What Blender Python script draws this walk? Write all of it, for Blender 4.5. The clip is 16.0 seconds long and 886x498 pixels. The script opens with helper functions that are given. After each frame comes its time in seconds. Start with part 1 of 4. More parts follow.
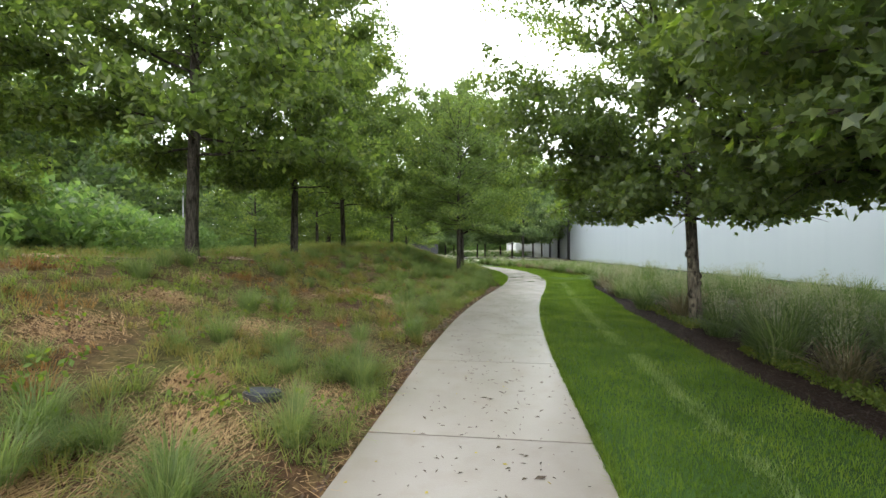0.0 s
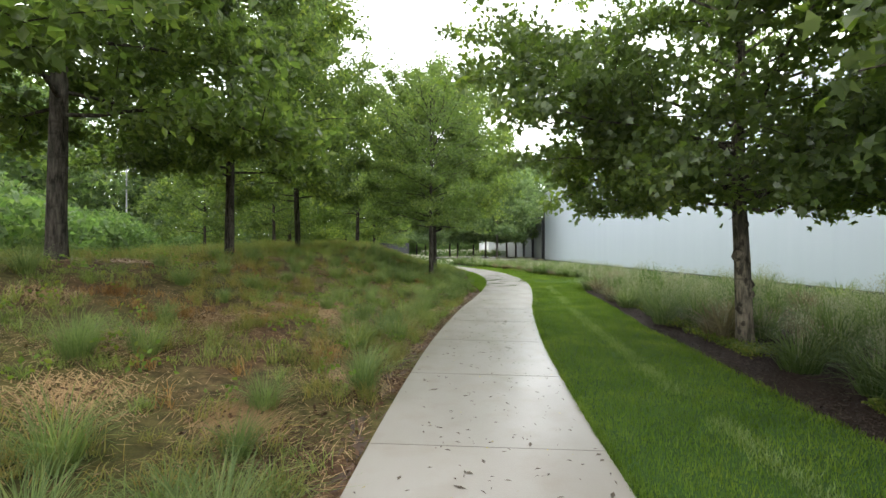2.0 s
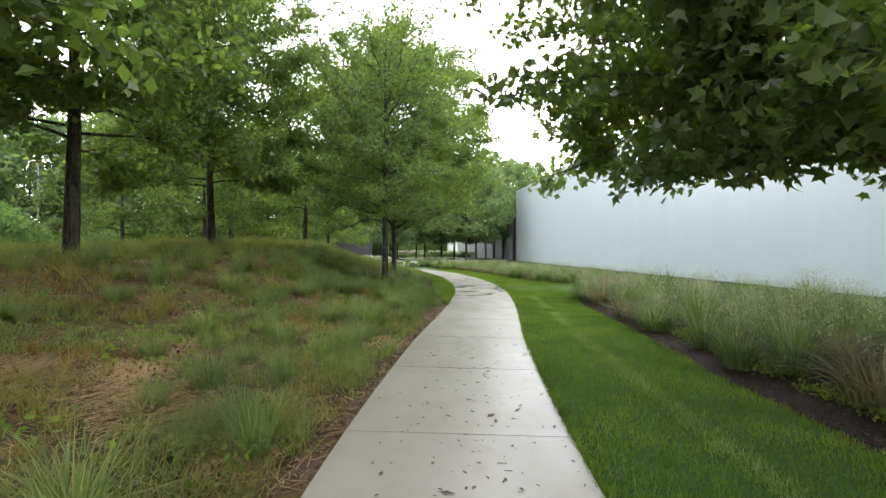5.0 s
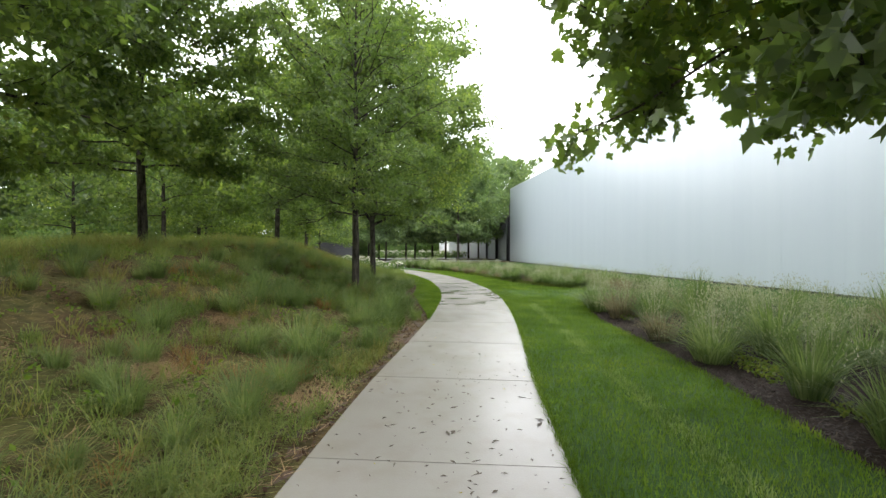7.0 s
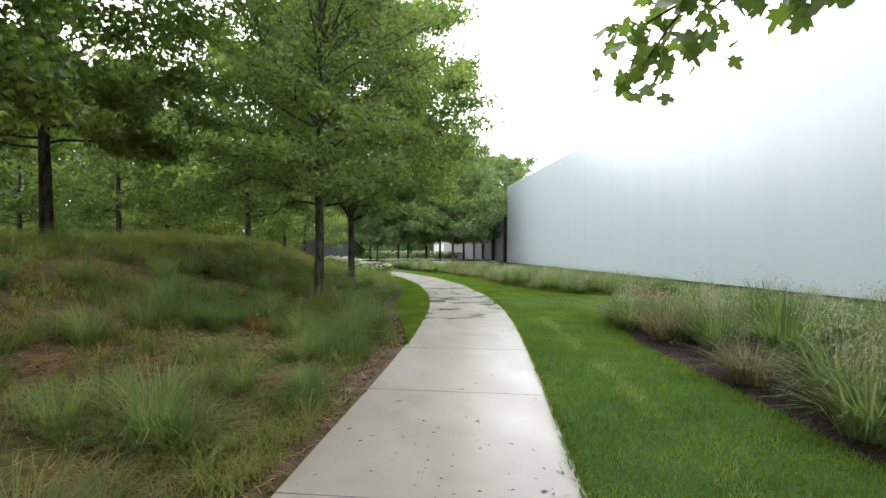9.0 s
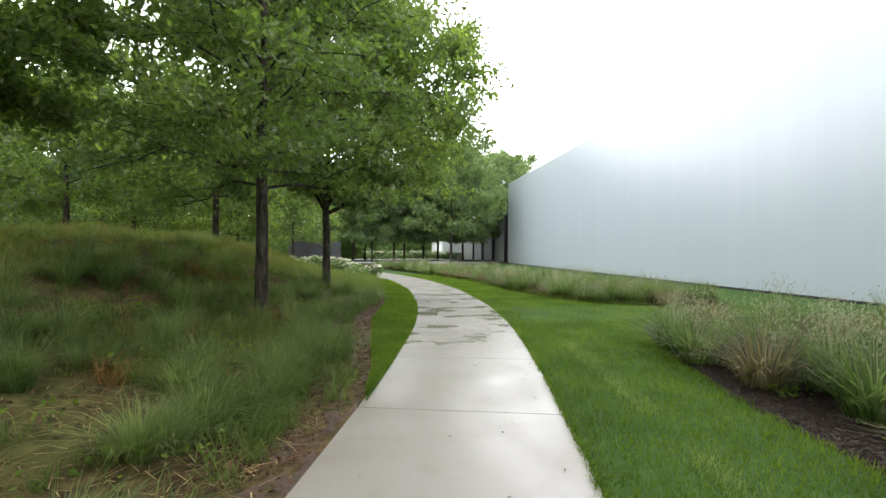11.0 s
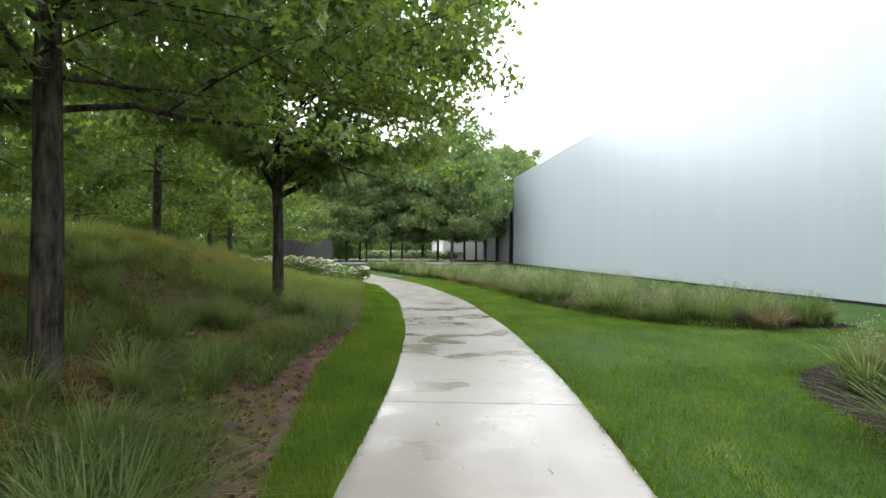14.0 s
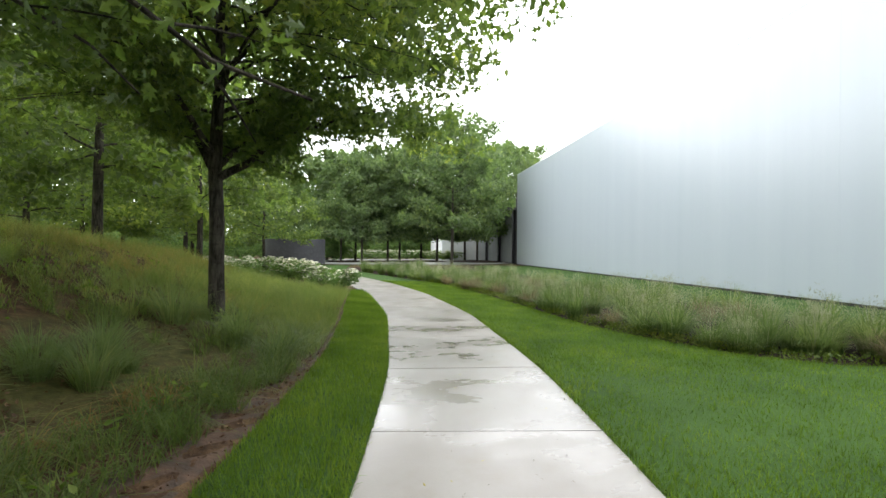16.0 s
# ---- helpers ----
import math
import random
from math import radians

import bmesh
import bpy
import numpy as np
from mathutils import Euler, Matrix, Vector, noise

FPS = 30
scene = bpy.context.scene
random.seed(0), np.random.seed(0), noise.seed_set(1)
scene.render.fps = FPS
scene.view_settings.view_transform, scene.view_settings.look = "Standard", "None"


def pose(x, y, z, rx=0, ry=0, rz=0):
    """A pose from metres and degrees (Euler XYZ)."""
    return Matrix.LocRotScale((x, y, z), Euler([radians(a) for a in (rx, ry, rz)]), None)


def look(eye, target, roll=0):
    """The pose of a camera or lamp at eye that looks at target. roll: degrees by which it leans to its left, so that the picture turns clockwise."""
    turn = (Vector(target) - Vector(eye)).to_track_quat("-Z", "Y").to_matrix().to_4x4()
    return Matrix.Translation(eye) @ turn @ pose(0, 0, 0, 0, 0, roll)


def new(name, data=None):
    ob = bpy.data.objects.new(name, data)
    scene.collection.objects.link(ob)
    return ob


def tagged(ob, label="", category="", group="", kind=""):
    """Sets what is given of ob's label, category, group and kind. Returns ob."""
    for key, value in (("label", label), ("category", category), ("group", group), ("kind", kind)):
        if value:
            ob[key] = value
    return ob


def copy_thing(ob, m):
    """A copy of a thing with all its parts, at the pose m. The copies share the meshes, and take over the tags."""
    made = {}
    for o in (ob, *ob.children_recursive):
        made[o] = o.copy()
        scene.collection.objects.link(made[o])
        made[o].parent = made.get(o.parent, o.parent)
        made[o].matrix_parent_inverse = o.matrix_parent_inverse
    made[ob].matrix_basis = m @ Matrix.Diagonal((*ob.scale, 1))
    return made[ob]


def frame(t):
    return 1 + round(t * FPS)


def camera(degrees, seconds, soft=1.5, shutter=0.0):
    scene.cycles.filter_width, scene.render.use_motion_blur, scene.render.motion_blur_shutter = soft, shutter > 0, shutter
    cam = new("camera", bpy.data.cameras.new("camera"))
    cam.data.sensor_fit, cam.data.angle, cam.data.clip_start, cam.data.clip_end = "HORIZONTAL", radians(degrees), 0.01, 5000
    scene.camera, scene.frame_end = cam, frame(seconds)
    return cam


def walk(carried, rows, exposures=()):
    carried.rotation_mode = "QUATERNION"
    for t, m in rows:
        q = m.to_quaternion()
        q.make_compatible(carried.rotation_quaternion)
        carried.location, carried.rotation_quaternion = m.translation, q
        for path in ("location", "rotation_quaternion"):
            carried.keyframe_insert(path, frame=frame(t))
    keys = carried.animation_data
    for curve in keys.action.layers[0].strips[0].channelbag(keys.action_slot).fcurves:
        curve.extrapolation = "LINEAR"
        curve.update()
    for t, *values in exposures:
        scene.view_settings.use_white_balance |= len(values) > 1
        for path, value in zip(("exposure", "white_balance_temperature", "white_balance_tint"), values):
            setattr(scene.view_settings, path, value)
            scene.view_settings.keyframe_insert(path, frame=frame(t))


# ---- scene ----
cam = camera(88.9, 16.0)
METRES, EYE, TILT, LEAN, TURN = 20.2, 1.5, 0.0, 0.0, 0.0
ROWS = [
    (0.0, 0.0, 0.0, 0.0, -0.0, -0.0, 0.0),
    (0.5, -0.0011, 0.0319, -0.0005, -0.74, 0.07, -0.09),
    (1.0, -0.0013, 0.0645, -0.0004, -1.57, 0.05, -0.04),
    (1.5, -0.0, 0.0971, -0.0005, -2.49, 0.01, -0.05),
    (2.0, 0.0024, 0.1295, 0.0003, -3.61, -0.08, -0.03),
    (2.5, 0.0061, 0.1613, -0.0002, -4.62, -0.07, -0.05),
    (3.0, 0.01, 0.1933, -0.0004, -5.45, -0.07, -0.06),
    (3.5, 0.0155, 0.2246, -0.0014, -6.11, -0.01, -0.01),
    (4.0, 0.0204, 0.2561, -0.002, -6.71, 0.05, -0.07),
    (6.5, 0.0545, 0.4071, -0.0023, -8.28, 0.04, -0.14),
    (7.0, 0.0619, 0.4381, -0.0031, -8.47, 0.07, -0.12),
    (7.5, 0.0682, 0.4687, -0.0038, -8.72, 0.13, -0.17),
    (8.0, 0.0761, 0.4984, -0.0043, -8.79, 0.2, -0.14),
    (8.5, 0.0825, 0.5285, -0.0045, -8.95, 0.18, -0.15),
    (11.0, 0.1167, 0.6824, -0.0055, -9.12, 0.17, -0.44),
    (11.5, 0.1239, 0.7123, -0.0055, -9.06, 0.18, -0.43),
    (12.0, 0.1291, 0.7428, -0.0063, -9.07, 0.18, -0.39),
    (12.5, 0.1333, 0.7733, -0.0058, -9.14, 0.07, -0.47),
    (13.0, 0.1384, 0.8039, -0.0061, -9.07, 0.04, -0.42),
    (13.5, 0.1419, 0.8347, -0.0056, -9.12, 0.0, -0.52),
    (14.0, 0.1463, 0.8643, -0.0072, -9.06, 0.16, -0.46),
    (14.5, 0.1498, 0.8939, -0.0069, -9.11, 0.16, -0.51),
    (15.0, 0.1547, 0.9236, -0.0066, -9.08, 0.18, -0.45),
    (15.5, 0.1599, 0.9533, -0.0064, -9.09, 0.2, -0.48),
    (16.0, 0.1647, 0.9836, -0.0053, -9.13, 0.08, -0.58),
]
walk(cam, [(t, pose(0, 0, EYE, TILT, LEAN, TURN) @ pose(METRES * x, METRES * y, METRES * z, 90 + pitch, roll, yaw)) for t, x, y, z, yaw, pitch, roll in ROWS], [(0.0, 0.22), (3.5, 0.24), (7.0, 0.19), (11.0, 0.08), (16.0, 0.07)])

# ---- world and light: bright overcast ----
world = bpy.data.worlds.new("overcast_sky")
scene.world = world
world.use_nodes = True
wn, wl = world.node_tree.nodes, world.node_tree.links
wn.clear()
SUN_ELEV, SUN_TURN = radians(49), radians(236)
sky = wn.new("ShaderNodeTexSky")
sky.sky_type = "NISHITA"
sky.sun_disc = False
sky.sun_elevation, sky.sun_rotation = SUN_ELEV, SUN_TURN
sky.air_density, sky.dust_density, sky.ozone_density = 1.0, 6.0, 1.0
clouds = wn.new("ShaderNodeMix")
clouds.data_type = "RGBA"
clouds.inputs["Factor"].default_value = 0.96
wl.new(sky.outputs["Color"], clouds.inputs["A"])
clouds.inputs["B"].default_value = (14.0, 14.4, 14.8, 1)
back = wn.new("ShaderNodeBackground")
back.inputs["Strength"].default_value = 0.25
wl.new(clouds.outputs["Result"], back.inputs["Color"])
wout = wn.new("ShaderNodeOutputWorld")
wl.new(back.outputs["Background"], wout.inputs["Surface"])

sun_data = bpy.data.lights.new("sun", "SUN")
sun_data.energy, sun_data.angle, sun_data.color = 1.0, radians(110), (1.0, 0.96, 0.9)
sun = new("sun", sun_data)
sun.matrix_world = look((-45, -30, 62), (0, 0, 0))

# ---- materials ----


class Nodes:
    """A small builder for node materials."""

    def __init__(self, name):
        self.m = bpy.data.materials.new(name)
        self.m.use_nodes = True
        self.t = self.m.node_tree
        self.t.nodes.clear()
        self.out = self.t.nodes.new("ShaderNodeOutputMaterial")

    def node(self, kind, **inputs):
        n = self.t.nodes.new(kind)
        for key, value in inputs.items():
            self.put(n.inputs[key.replace("_", " ")], value)
        return n

    def put(self, socket, value):
        if isinstance(value, bpy.types.NodeSocket):
            self.t.links.new(value, socket)
        else:
            socket.default_value = value

    def coords(self):
        return self.node("ShaderNodeTexCoord").outputs["Object"]

    def world_place(self):
        return self.node("ShaderNodeNewGeometry").outputs["Position"]

    def noise(self, scale, detail=4.0, where=None, rough=0.55, stretch=None):
        w = where or self.world_place()
        if stretch:
            mp = self.node("ShaderNodeMapping", Vector=w)
            mp.inputs["Scale"].default_value = stretch
            w = mp.outputs["Vector"]
        return self.node("ShaderNodeTexNoise", Vector=w, Scale=scale, Detail=detail, Roughness=rough).outputs["Fac"]

    def ramp(self, fac, *stops):
        r = self.node("ShaderNodeValToRGB", Fac=fac)
        e = r.color_ramp.elements
        while len(e) < len(stops):
            e.new(0.5)
        for one, (p, c) in zip(e, stops):
            one.position = p
            one.color = (*c, 1) if len(c) == 3 else c
        return r.outputs["Color"]

    def grade(self, fac, lo, hi, a, b):
        return self.node("ShaderNodeMapRange", Value=fac, From_Min=lo, From_Max=hi, To_Min=a, To_Max=b).outputs["Result"]

    def mix(self, fac, a, b, mode="MIX"):
        n = self.node("ShaderNodeMix")
        n.data_type, n.blend_type = "RGBA", mode
        self.put(n.inputs["Factor"], fac)
        self.put(n.inputs["A"], (*a, 1) if isinstance(a, tuple) else a)
        self.put(n.inputs["B"], (*b, 1) if isinstance(b, tuple) else b)
        return n.outputs["Result"]

    def bump(self, height, strength=0.3, distance=0.02):
        return self.node("ShaderNodeBump", Height=height, Strength=strength, Distance=distance).outputs["Normal"]

    def principled(self, color, rough=0.6, normal=None, **more):
        b = self.node("ShaderNodeBsdfPrincipled")
        self.put(b.inputs["Base Color"], (*color, 1) if isinstance(color, tuple) else color)
        self.put(b.inputs["Roughness"], rough)
        if normal:
            self.put(b.inputs["Normal"], normal)
        for key, value in more.items():
            self.put(b.inputs[key.replace("_", " ")], value)
        return b.outputs["BSDF"]

    def done(self, shader):
        self.t.links.new(shader, self.out.inputs["Surface"])
        return self.m


def leafy(name, stops, glow, rough=0.45, patch=0.35, share=0.5, gloss=0.3, wild=0.55):
    """Foliage or grass: a colour for each leaf, drifting over patches, and light that passes through."""
    n = Nodes(name)
    island = n.node("ShaderNodeNewGeometry").outputs["Random Per Island"]
    big = n.noise(patch, 3.0)
    fac = n.node("ShaderNodeMath", Value=island)
    fac.operation = "MULTIPLY"
    fac.inputs[1].default_value = wild
    shift = n.grade(big, 0.3, 0.7, 0.0, 1.0 - wild)
    total = n.node("ShaderNodeMath")
    total.operation = "ADD"
    n.put(total.inputs[0], fac.outputs[0])
    n.put(total.inputs[1], shift)
    color = n.ramp(total.outputs[0], *stops)
    surface = n.principled(color, rough, Specular_IOR_Level=gloss)
    through_light = n.node("ShaderNodeBsdfTranslucent", Color=n.mix(1.0, color, glow, "MULTIPLY"))
    both = n.node("ShaderNodeMixShader", Fac=share)
    n.t.links.new(surface, both.inputs[1])
    n.t.links.new(through_light.outputs[0], both.inputs[2])
    return n.done(both.outputs[0])


def concrete_mat():
    n = Nodes("damp_concrete")
    p = n.world_place()
    fine = n.noise(60, 5, p)
    broad = n.noise(1.4, 4, p, stretch=(1, 0.35, 1))
    wet = n.noise(1.15, 6, p, 0.6, stretch=(0.8, 1.3, 1))
    along = n.node("ShaderNodeSeparateXYZ", Vector=p).outputs["Y"]
    zone = n.mix(1.0, n.grade(along, 16.5, 21.5, 0.25, 1.0), n.grade(along, 26.0, 31.0, 1.0, 0.5), "MULTIPLY")
    puddle = n.mix(1.0, n.ramp(wet, (0.42, (0, 0, 0)), (0.52, (0.45, 0.45, 0.45)), (0.60, (1, 1, 1))), zone, "MULTIPLY")
    tone = n.ramp(broad, (0.3, (0.222, 0.199, 0.178)), (0.7, (0.268, 0.245, 0.224)))
    tone = n.mix(n.grade(fine, 0.3, 0.7, 0.0, 0.2), tone, (0.27, 0.245, 0.225))
    tone = n.mix(n.ramp(n.noise(2.6, 5, p), (0.5, (0, 0, 0)), (0.72, (0.55, 0.55, 0.55))), tone, (0.19, 0.158, 0.128))
    tone = n.mix(n.ramp(n.noise(170, 2, p), (0.62, (0, 0, 0)), (0.7, (0.5, 0.5, 0.5))), tone, (0.17, 0.15, 0.135))
    tone = n.mix(n.grade(puddle, 0, 1, 0.0, 0.6), tone, (0.13, 0.105, 0.082))
    rand = n.node("ShaderNodeObjectInfo").outputs["Random"]
    tone = n.mix(n.grade(rand, 0, 1, 0.0, 0.2), tone, (0.31, 0.27, 0.232))
    rough = n.grade(puddle, 0, 1, 0.5, 0.2)
    film = n.grade(n.noise(1.7, 4, p, stretch=(1, 0.5, 1)), 0.35, 0.65, 0.45, 0.95)
    return n.done(n.principled(tone, rough, n.bump(fine, 0.2, 0.005), Specular_IOR_Level=0.4, Coat_Weight=film, Coat_Roughness=n.grade(puddle, 0, 1, 0.27, 0.1), Coat_IOR=1.36))


def soil_mat():
    n = Nodes("meadow_soil")
    p = n.world_place()
    straw = n.noise(9, 6, p, 0.65)
    patches = n.noise(0.55, 4, p)
    c = n.ramp(straw, (0.30, (0.024, 0.014, 0.009)), (0.52, (0.085, 0.050, 0.028)), (0.76, (0.19, 0.125, 0.066)))
    g = n.ramp(straw, (0.3, (0.028, 0.033, 0.010)), (0.7, (0.11, 0.115, 0.034)))
    c = n.mix(n.ramp(patches, (0.42, (0, 0, 0)), (0.6, (0.8, 0.8, 0.8))), c, g)
    fine = n.noise(45, 4, p)
    return n.done(n.principled(c, 0.9, n.bump(fine, 0.7, 0.03), Specular_IOR_Level=0.1))


def clay_mat():
    n = Nodes("red_clay")
    p = n.world_place()
    a = n.noise(7, 5, p)
    c = n.ramp(a, (0.3, (0.028, 0.018, 0.013)), (0.55, (0.072, 0.040, 0.025)), (0.78, (0.14, 0.078, 0.045)))
    return n.done(n.principled(c, 0.8, n.bump(n.noise(40, 4, p), 0.6, 0.02)))


def mulch_mat():
    n = Nodes("bark_mulch")
    p = n.world_place()
    v = n.noise(38, 5, p, 0.7)
    c = n.ramp(v, (0.3, (0.008, 0.005, 0.004)), (0.55, (0.030, 0.019, 0.015)), (0.75, (0.07, 0.046, 0.036)))
    return n.done(n.principled(c, 0.85, n.bump(v, 0.9, 0.03), Specular_IOR_Level=0.12))


def turf_mat():
    n = Nodes("lawn_turf")
    p = n.world_place()
    a = n.noise(55, 4, p)
    b = n.noise(0.8, 3, p)
    c = n.ramp(a, (0.3, (0.018, 0.032, 0.008)), (0.7, (0.044, 0.096, 0.02)))
    c = n.mix(n.grade(b, 0.3, 0.7, 0, 0.5), c, (0.062, 0.116, 0.026))
    return n.done(n.principled(c, 0.8, n.bump(a, 0.6, 0.02), Specular_IOR_Level=0.08))


def glass_wall_mat():
    n = Nodes("frosted_channel_glass")
    p = n.coords()
    streak = n.noise(1.0, 4, p, stretch=(1.0, 1.3, 0.05))
    cloud = n.noise(0.22, 3, p)
    rand = n.node("ShaderNodeObjectInfo").outputs["Random"]
    c = n.ramp(streak, (0.3, (0.40, 0.45, 0.50)), (0.7, (0.425, 0.475, 0.52)))
    c = n.mix(n.grade(rand, 0, 1, 0, 0.12), c, (0.44, 0.50, 0.56))
    rough = n.grade(cloud, 0.3, 0.7, 0.30, 0.34)
    return n.done(n.principled(c, rough, n.bump(streak, 0.03, 0.02), IOR=1.75, Coat_Weight=0.35, Coat_Roughness=0.26, Coat_IOR=1.7))


def bark_mat(name, dark, light, scale=1.0, scars=0.0):
    n = Nodes(name)
    p = n.coords()
    ridges = n.noise(16 * scale, 6, p, 0.7, stretch=(1, 1, 0.18))
    plates = n.noise(3.0, 3, p)
    c = n.ramp(ridges, (0.40, dark), (0.62, light))
    c = n.mix(n.ramp(plates, (0.5, (0, 0, 0)), (0.66, (0.35, 0.35, 0.35))), c, (0.075, 0.075, 0.058))
    rings = n.noise(3.2, 3, p, 0.6, stretch=(1, 1, 4.5))
    c = n.mix(n.ramp(rings, (0.56, (0, 0, 0)), (0.68, (0.5, 0.5, 0.5))), c, dark)
    if scars:
        blot = n.noise(6.5, 3, p, 0.5, stretch=(1, 1, 0.75))
        c = n.mix(n.ramp(blot, (0.57, (0, 0, 0)), (0.63, (scars, scars, scars))), c, (0.028, 0.023, 0.018))
    return n.done(n.principled(c, 0.9, n.bump(ridges, 1.0, 0.05), Specular_IOR_Level=0.1))


def plain(name, a, b, scale, rough=0.6, bumpy=0.2, **more):
    n = Nodes(name)
    v = n.noise(scale, 5)
    return n.done(n.principled(n.ramp(v, (0.3, a), (0.7, b)), rough, n.bump(v, bumpy, 0.01), **more))


CONCRETE = concrete_mat()
JOINT = plain("joint_filler", (0.02, 0.018, 0.016), (0.05, 0.045, 0.04), 30, 0.8)
SOIL, CLAY, MULCH, TURF = soil_mat(), clay_mat(), mulch_mat(), turf_mat()
GLASS_WALL = glass_wall_mat()
OAK_BARK = bark_mat("oak_bark", (0.016, 0.014, 0.011), (0.092, 0.080, 0.066))
MAPLE_BARK = bark_mat("maple_bark", (0.045, 0.039, 0.031), (0.24, 0.205, 0.155), 0.8, 0.85)
OAK_LEAF = leafy("oak_leaf", ((0.0, (0.0441, 0.0657, 0.0232)), (0.45, (0.0771, 0.1102, 0.0348)), (0.8, (0.1378, 0.1749, 0.0516)), (1.0, (0.2645, 0.2809, 0.0774))), (2.4, 2.65, 1.25), share=0.54, rough=0.4, gloss=0.5)
YOUNG_OAK_LEAF = leafy("young_oak_leaf", ((0.0, (0.0524, 0.0803, 0.0284)), (0.45, (0.0881, 0.1257, 0.0413)), (0.8, (0.1416, 0.1833, 0.0568)), (1.0, (0.2307, 0.2575, 0.0774))), (2.1, 2.35, 1.0), rough=0.4, gloss=0.5)
MAPLE_LEAF = leafy("maple_leaf", ((0.0, (0.053, 0.076, 0.036)), (0.5, (0.0912, 0.124, 0.0528)), (0.85, (0.1378, 0.172, 0.0624)), (1.0, (0.2544, 0.27, 0.0744))), (3.0, 3.3, 1.05), rough=0.36, gloss=0.5)
PLAZA_LEAF = leafy("plaza_tree_leaf", ((0.0, (0.048, 0.076, 0.034)), (0.45, (0.085, 0.125, 0.055)), (0.8, (0.135, 0.18, 0.075)), (1.0, (0.22, 0.265, 0.10))), (2.0, 2.2, 1.2), patch=0.3, gloss=0.45)
FAR_LEAF = leafy("woodland_leaf", ((0.0, (0.0403, 0.062, 0.035)), (0.45, (0.0763, 0.108, 0.055)), (0.8, (0.1325, 0.168, 0.0725)), (1.0, (0.2332, 0.26, 0.1))), (2.0, 2.3, 1.1), patch=0.12, share=0.55)
SHRUB_LEAF = leafy("shrub_leaf", ((0.0, (0.045, 0.078, 0.032)), (0.5, (0.10, 0.152, 0.06)), (1.0, (0.20, 0.25, 0.095))), (1.9, 2.2, 1.1), patch=0.25)
LAWN_BLADE = leafy("lawn_blade", ((0.0, (0.053, 0.088, 0.016)), (0.5, (0.098, 0.158, 0.026)), (1.0, (0.185, 0.23, 0.045))), (1.6, 1.7, 0.7), patch=1.3, rough=0.5, gloss=0.1, wild=0.35)
PALE_BLADE = leafy("pale_lawn_blade", ((0.0, (0.10, 0.15, 0.05)), (0.6, (0.19, 0.25, 0.10)), (1.0, (0.30, 0.33, 0.16))), (1.5, 1.6, 0.8), patch=1.3, gloss=0.25)
MEADOW_BLADE = leafy("meadow_blade", ((0.0, (0.075, 0.098, 0.032)), (0.38, (0.165, 0.178, 0.056)), (0.68, (0.24, 0.22, 0.078)), (0.88, (0.34, 0.235, 0.10)), (1.0, (0.44, 0.34, 0.21))), (1.4, 1.4, 0.85), patch=0.6, gloss=0.12)
GREEN_BLADE = leafy("green_blade", ((0.0, (0.092, 0.128, 0.046)), (0.6, (0.185, 0.228, 0.080)), (1.0, (0.36, 0.34, 0.13))), (1.5, 1.6, 0.8), patch=0.8, gloss=0.12)
RUST_BLADE = leafy("rusty_blade", ((0.0, (0.11, 0.062, 0.026)), (0.5, (0.24, 0.14, 0.055)), (1.0, (0.40, 0.27, 0.12))), (1.3, 1.2, 0.8), patch=0.8, gloss=0.1, share=0.4)
# darker version of the meadow green: tree shade put into the blade colour
SHADED_BLADE = leafy("shaded_meadow_blade", ((0.0, (0.052, 0.088, 0.028)), (0.5, (0.108, 0.152, 0.046)), (0.85, (0.18, 0.205, 0.066)), (1.0, (0.30, 0.255, 0.11))), (1.4, 1.5, 0.8), patch=0.7, gloss=0.12)
BED_BLADE = leafy("bunch_grass_blade", ((0.0, (0.045, 0.075, 0.025)), (0.5, (0.11, 0.155, 0.055)), (0.85, (0.20, 0.24, 0.10)), (1.0, (0.36, 0.34, 0.18))), (1.3, 1.4, 0.9), patch=0.5, gloss=0.12)
DARK_WALL = plain("charcoal_wall", (0.026, 0.027, 0.031), (0.05, 0.051, 0.056), 6, 0.6)
DARK_METAL = plain("dark_metal", (0.015, 0.015, 0.016), (0.03, 0.03, 0.032), 12, 0.45)
GREY_GLASS = plain("grey_glazing", (0.20, 0.215, 0.225), (0.27, 0.285, 0.295), 0.7, 0.35, 0.02)
PALE_WALL = plain("pale_rendered_wall", (0.66, 0.69, 0.72), (0.75, 0.77, 0.78), 1.5, 0.5, 0.05)
ROOF = plain("roof_membrane", (0.35, 0.35, 0.35), (0.45, 0.45, 0.44), 3, 0.8)
PAVING = plain("pale_wet_paving", (0.42, 0.41, 0.40), (0.55, 0.54, 0.53), 1.2, 0.22, 0.1)
PETAL = plain("white_petal", (0.62, 0.60, 0.46), (0.8, 0.79, 0.66), 40, 0.6)
POLE_METAL = plain("galvanised_steel", (0.30, 0.31, 0.32), (0.42, 0.43, 0.44), 8, 0.5)
DEBRIS = plain("fallen_leaf_bits", (0.03, 0.022, 0.016), (0.10, 0.07, 0.045), 30, 0.7)

# ---- mesh helpers ----


def smooth(a, b, v):
    t = np.clip((np.asarray(v, dtype=float) - a) / (b - a), 0, 1)
    return t * t * (3 - 2 * t)


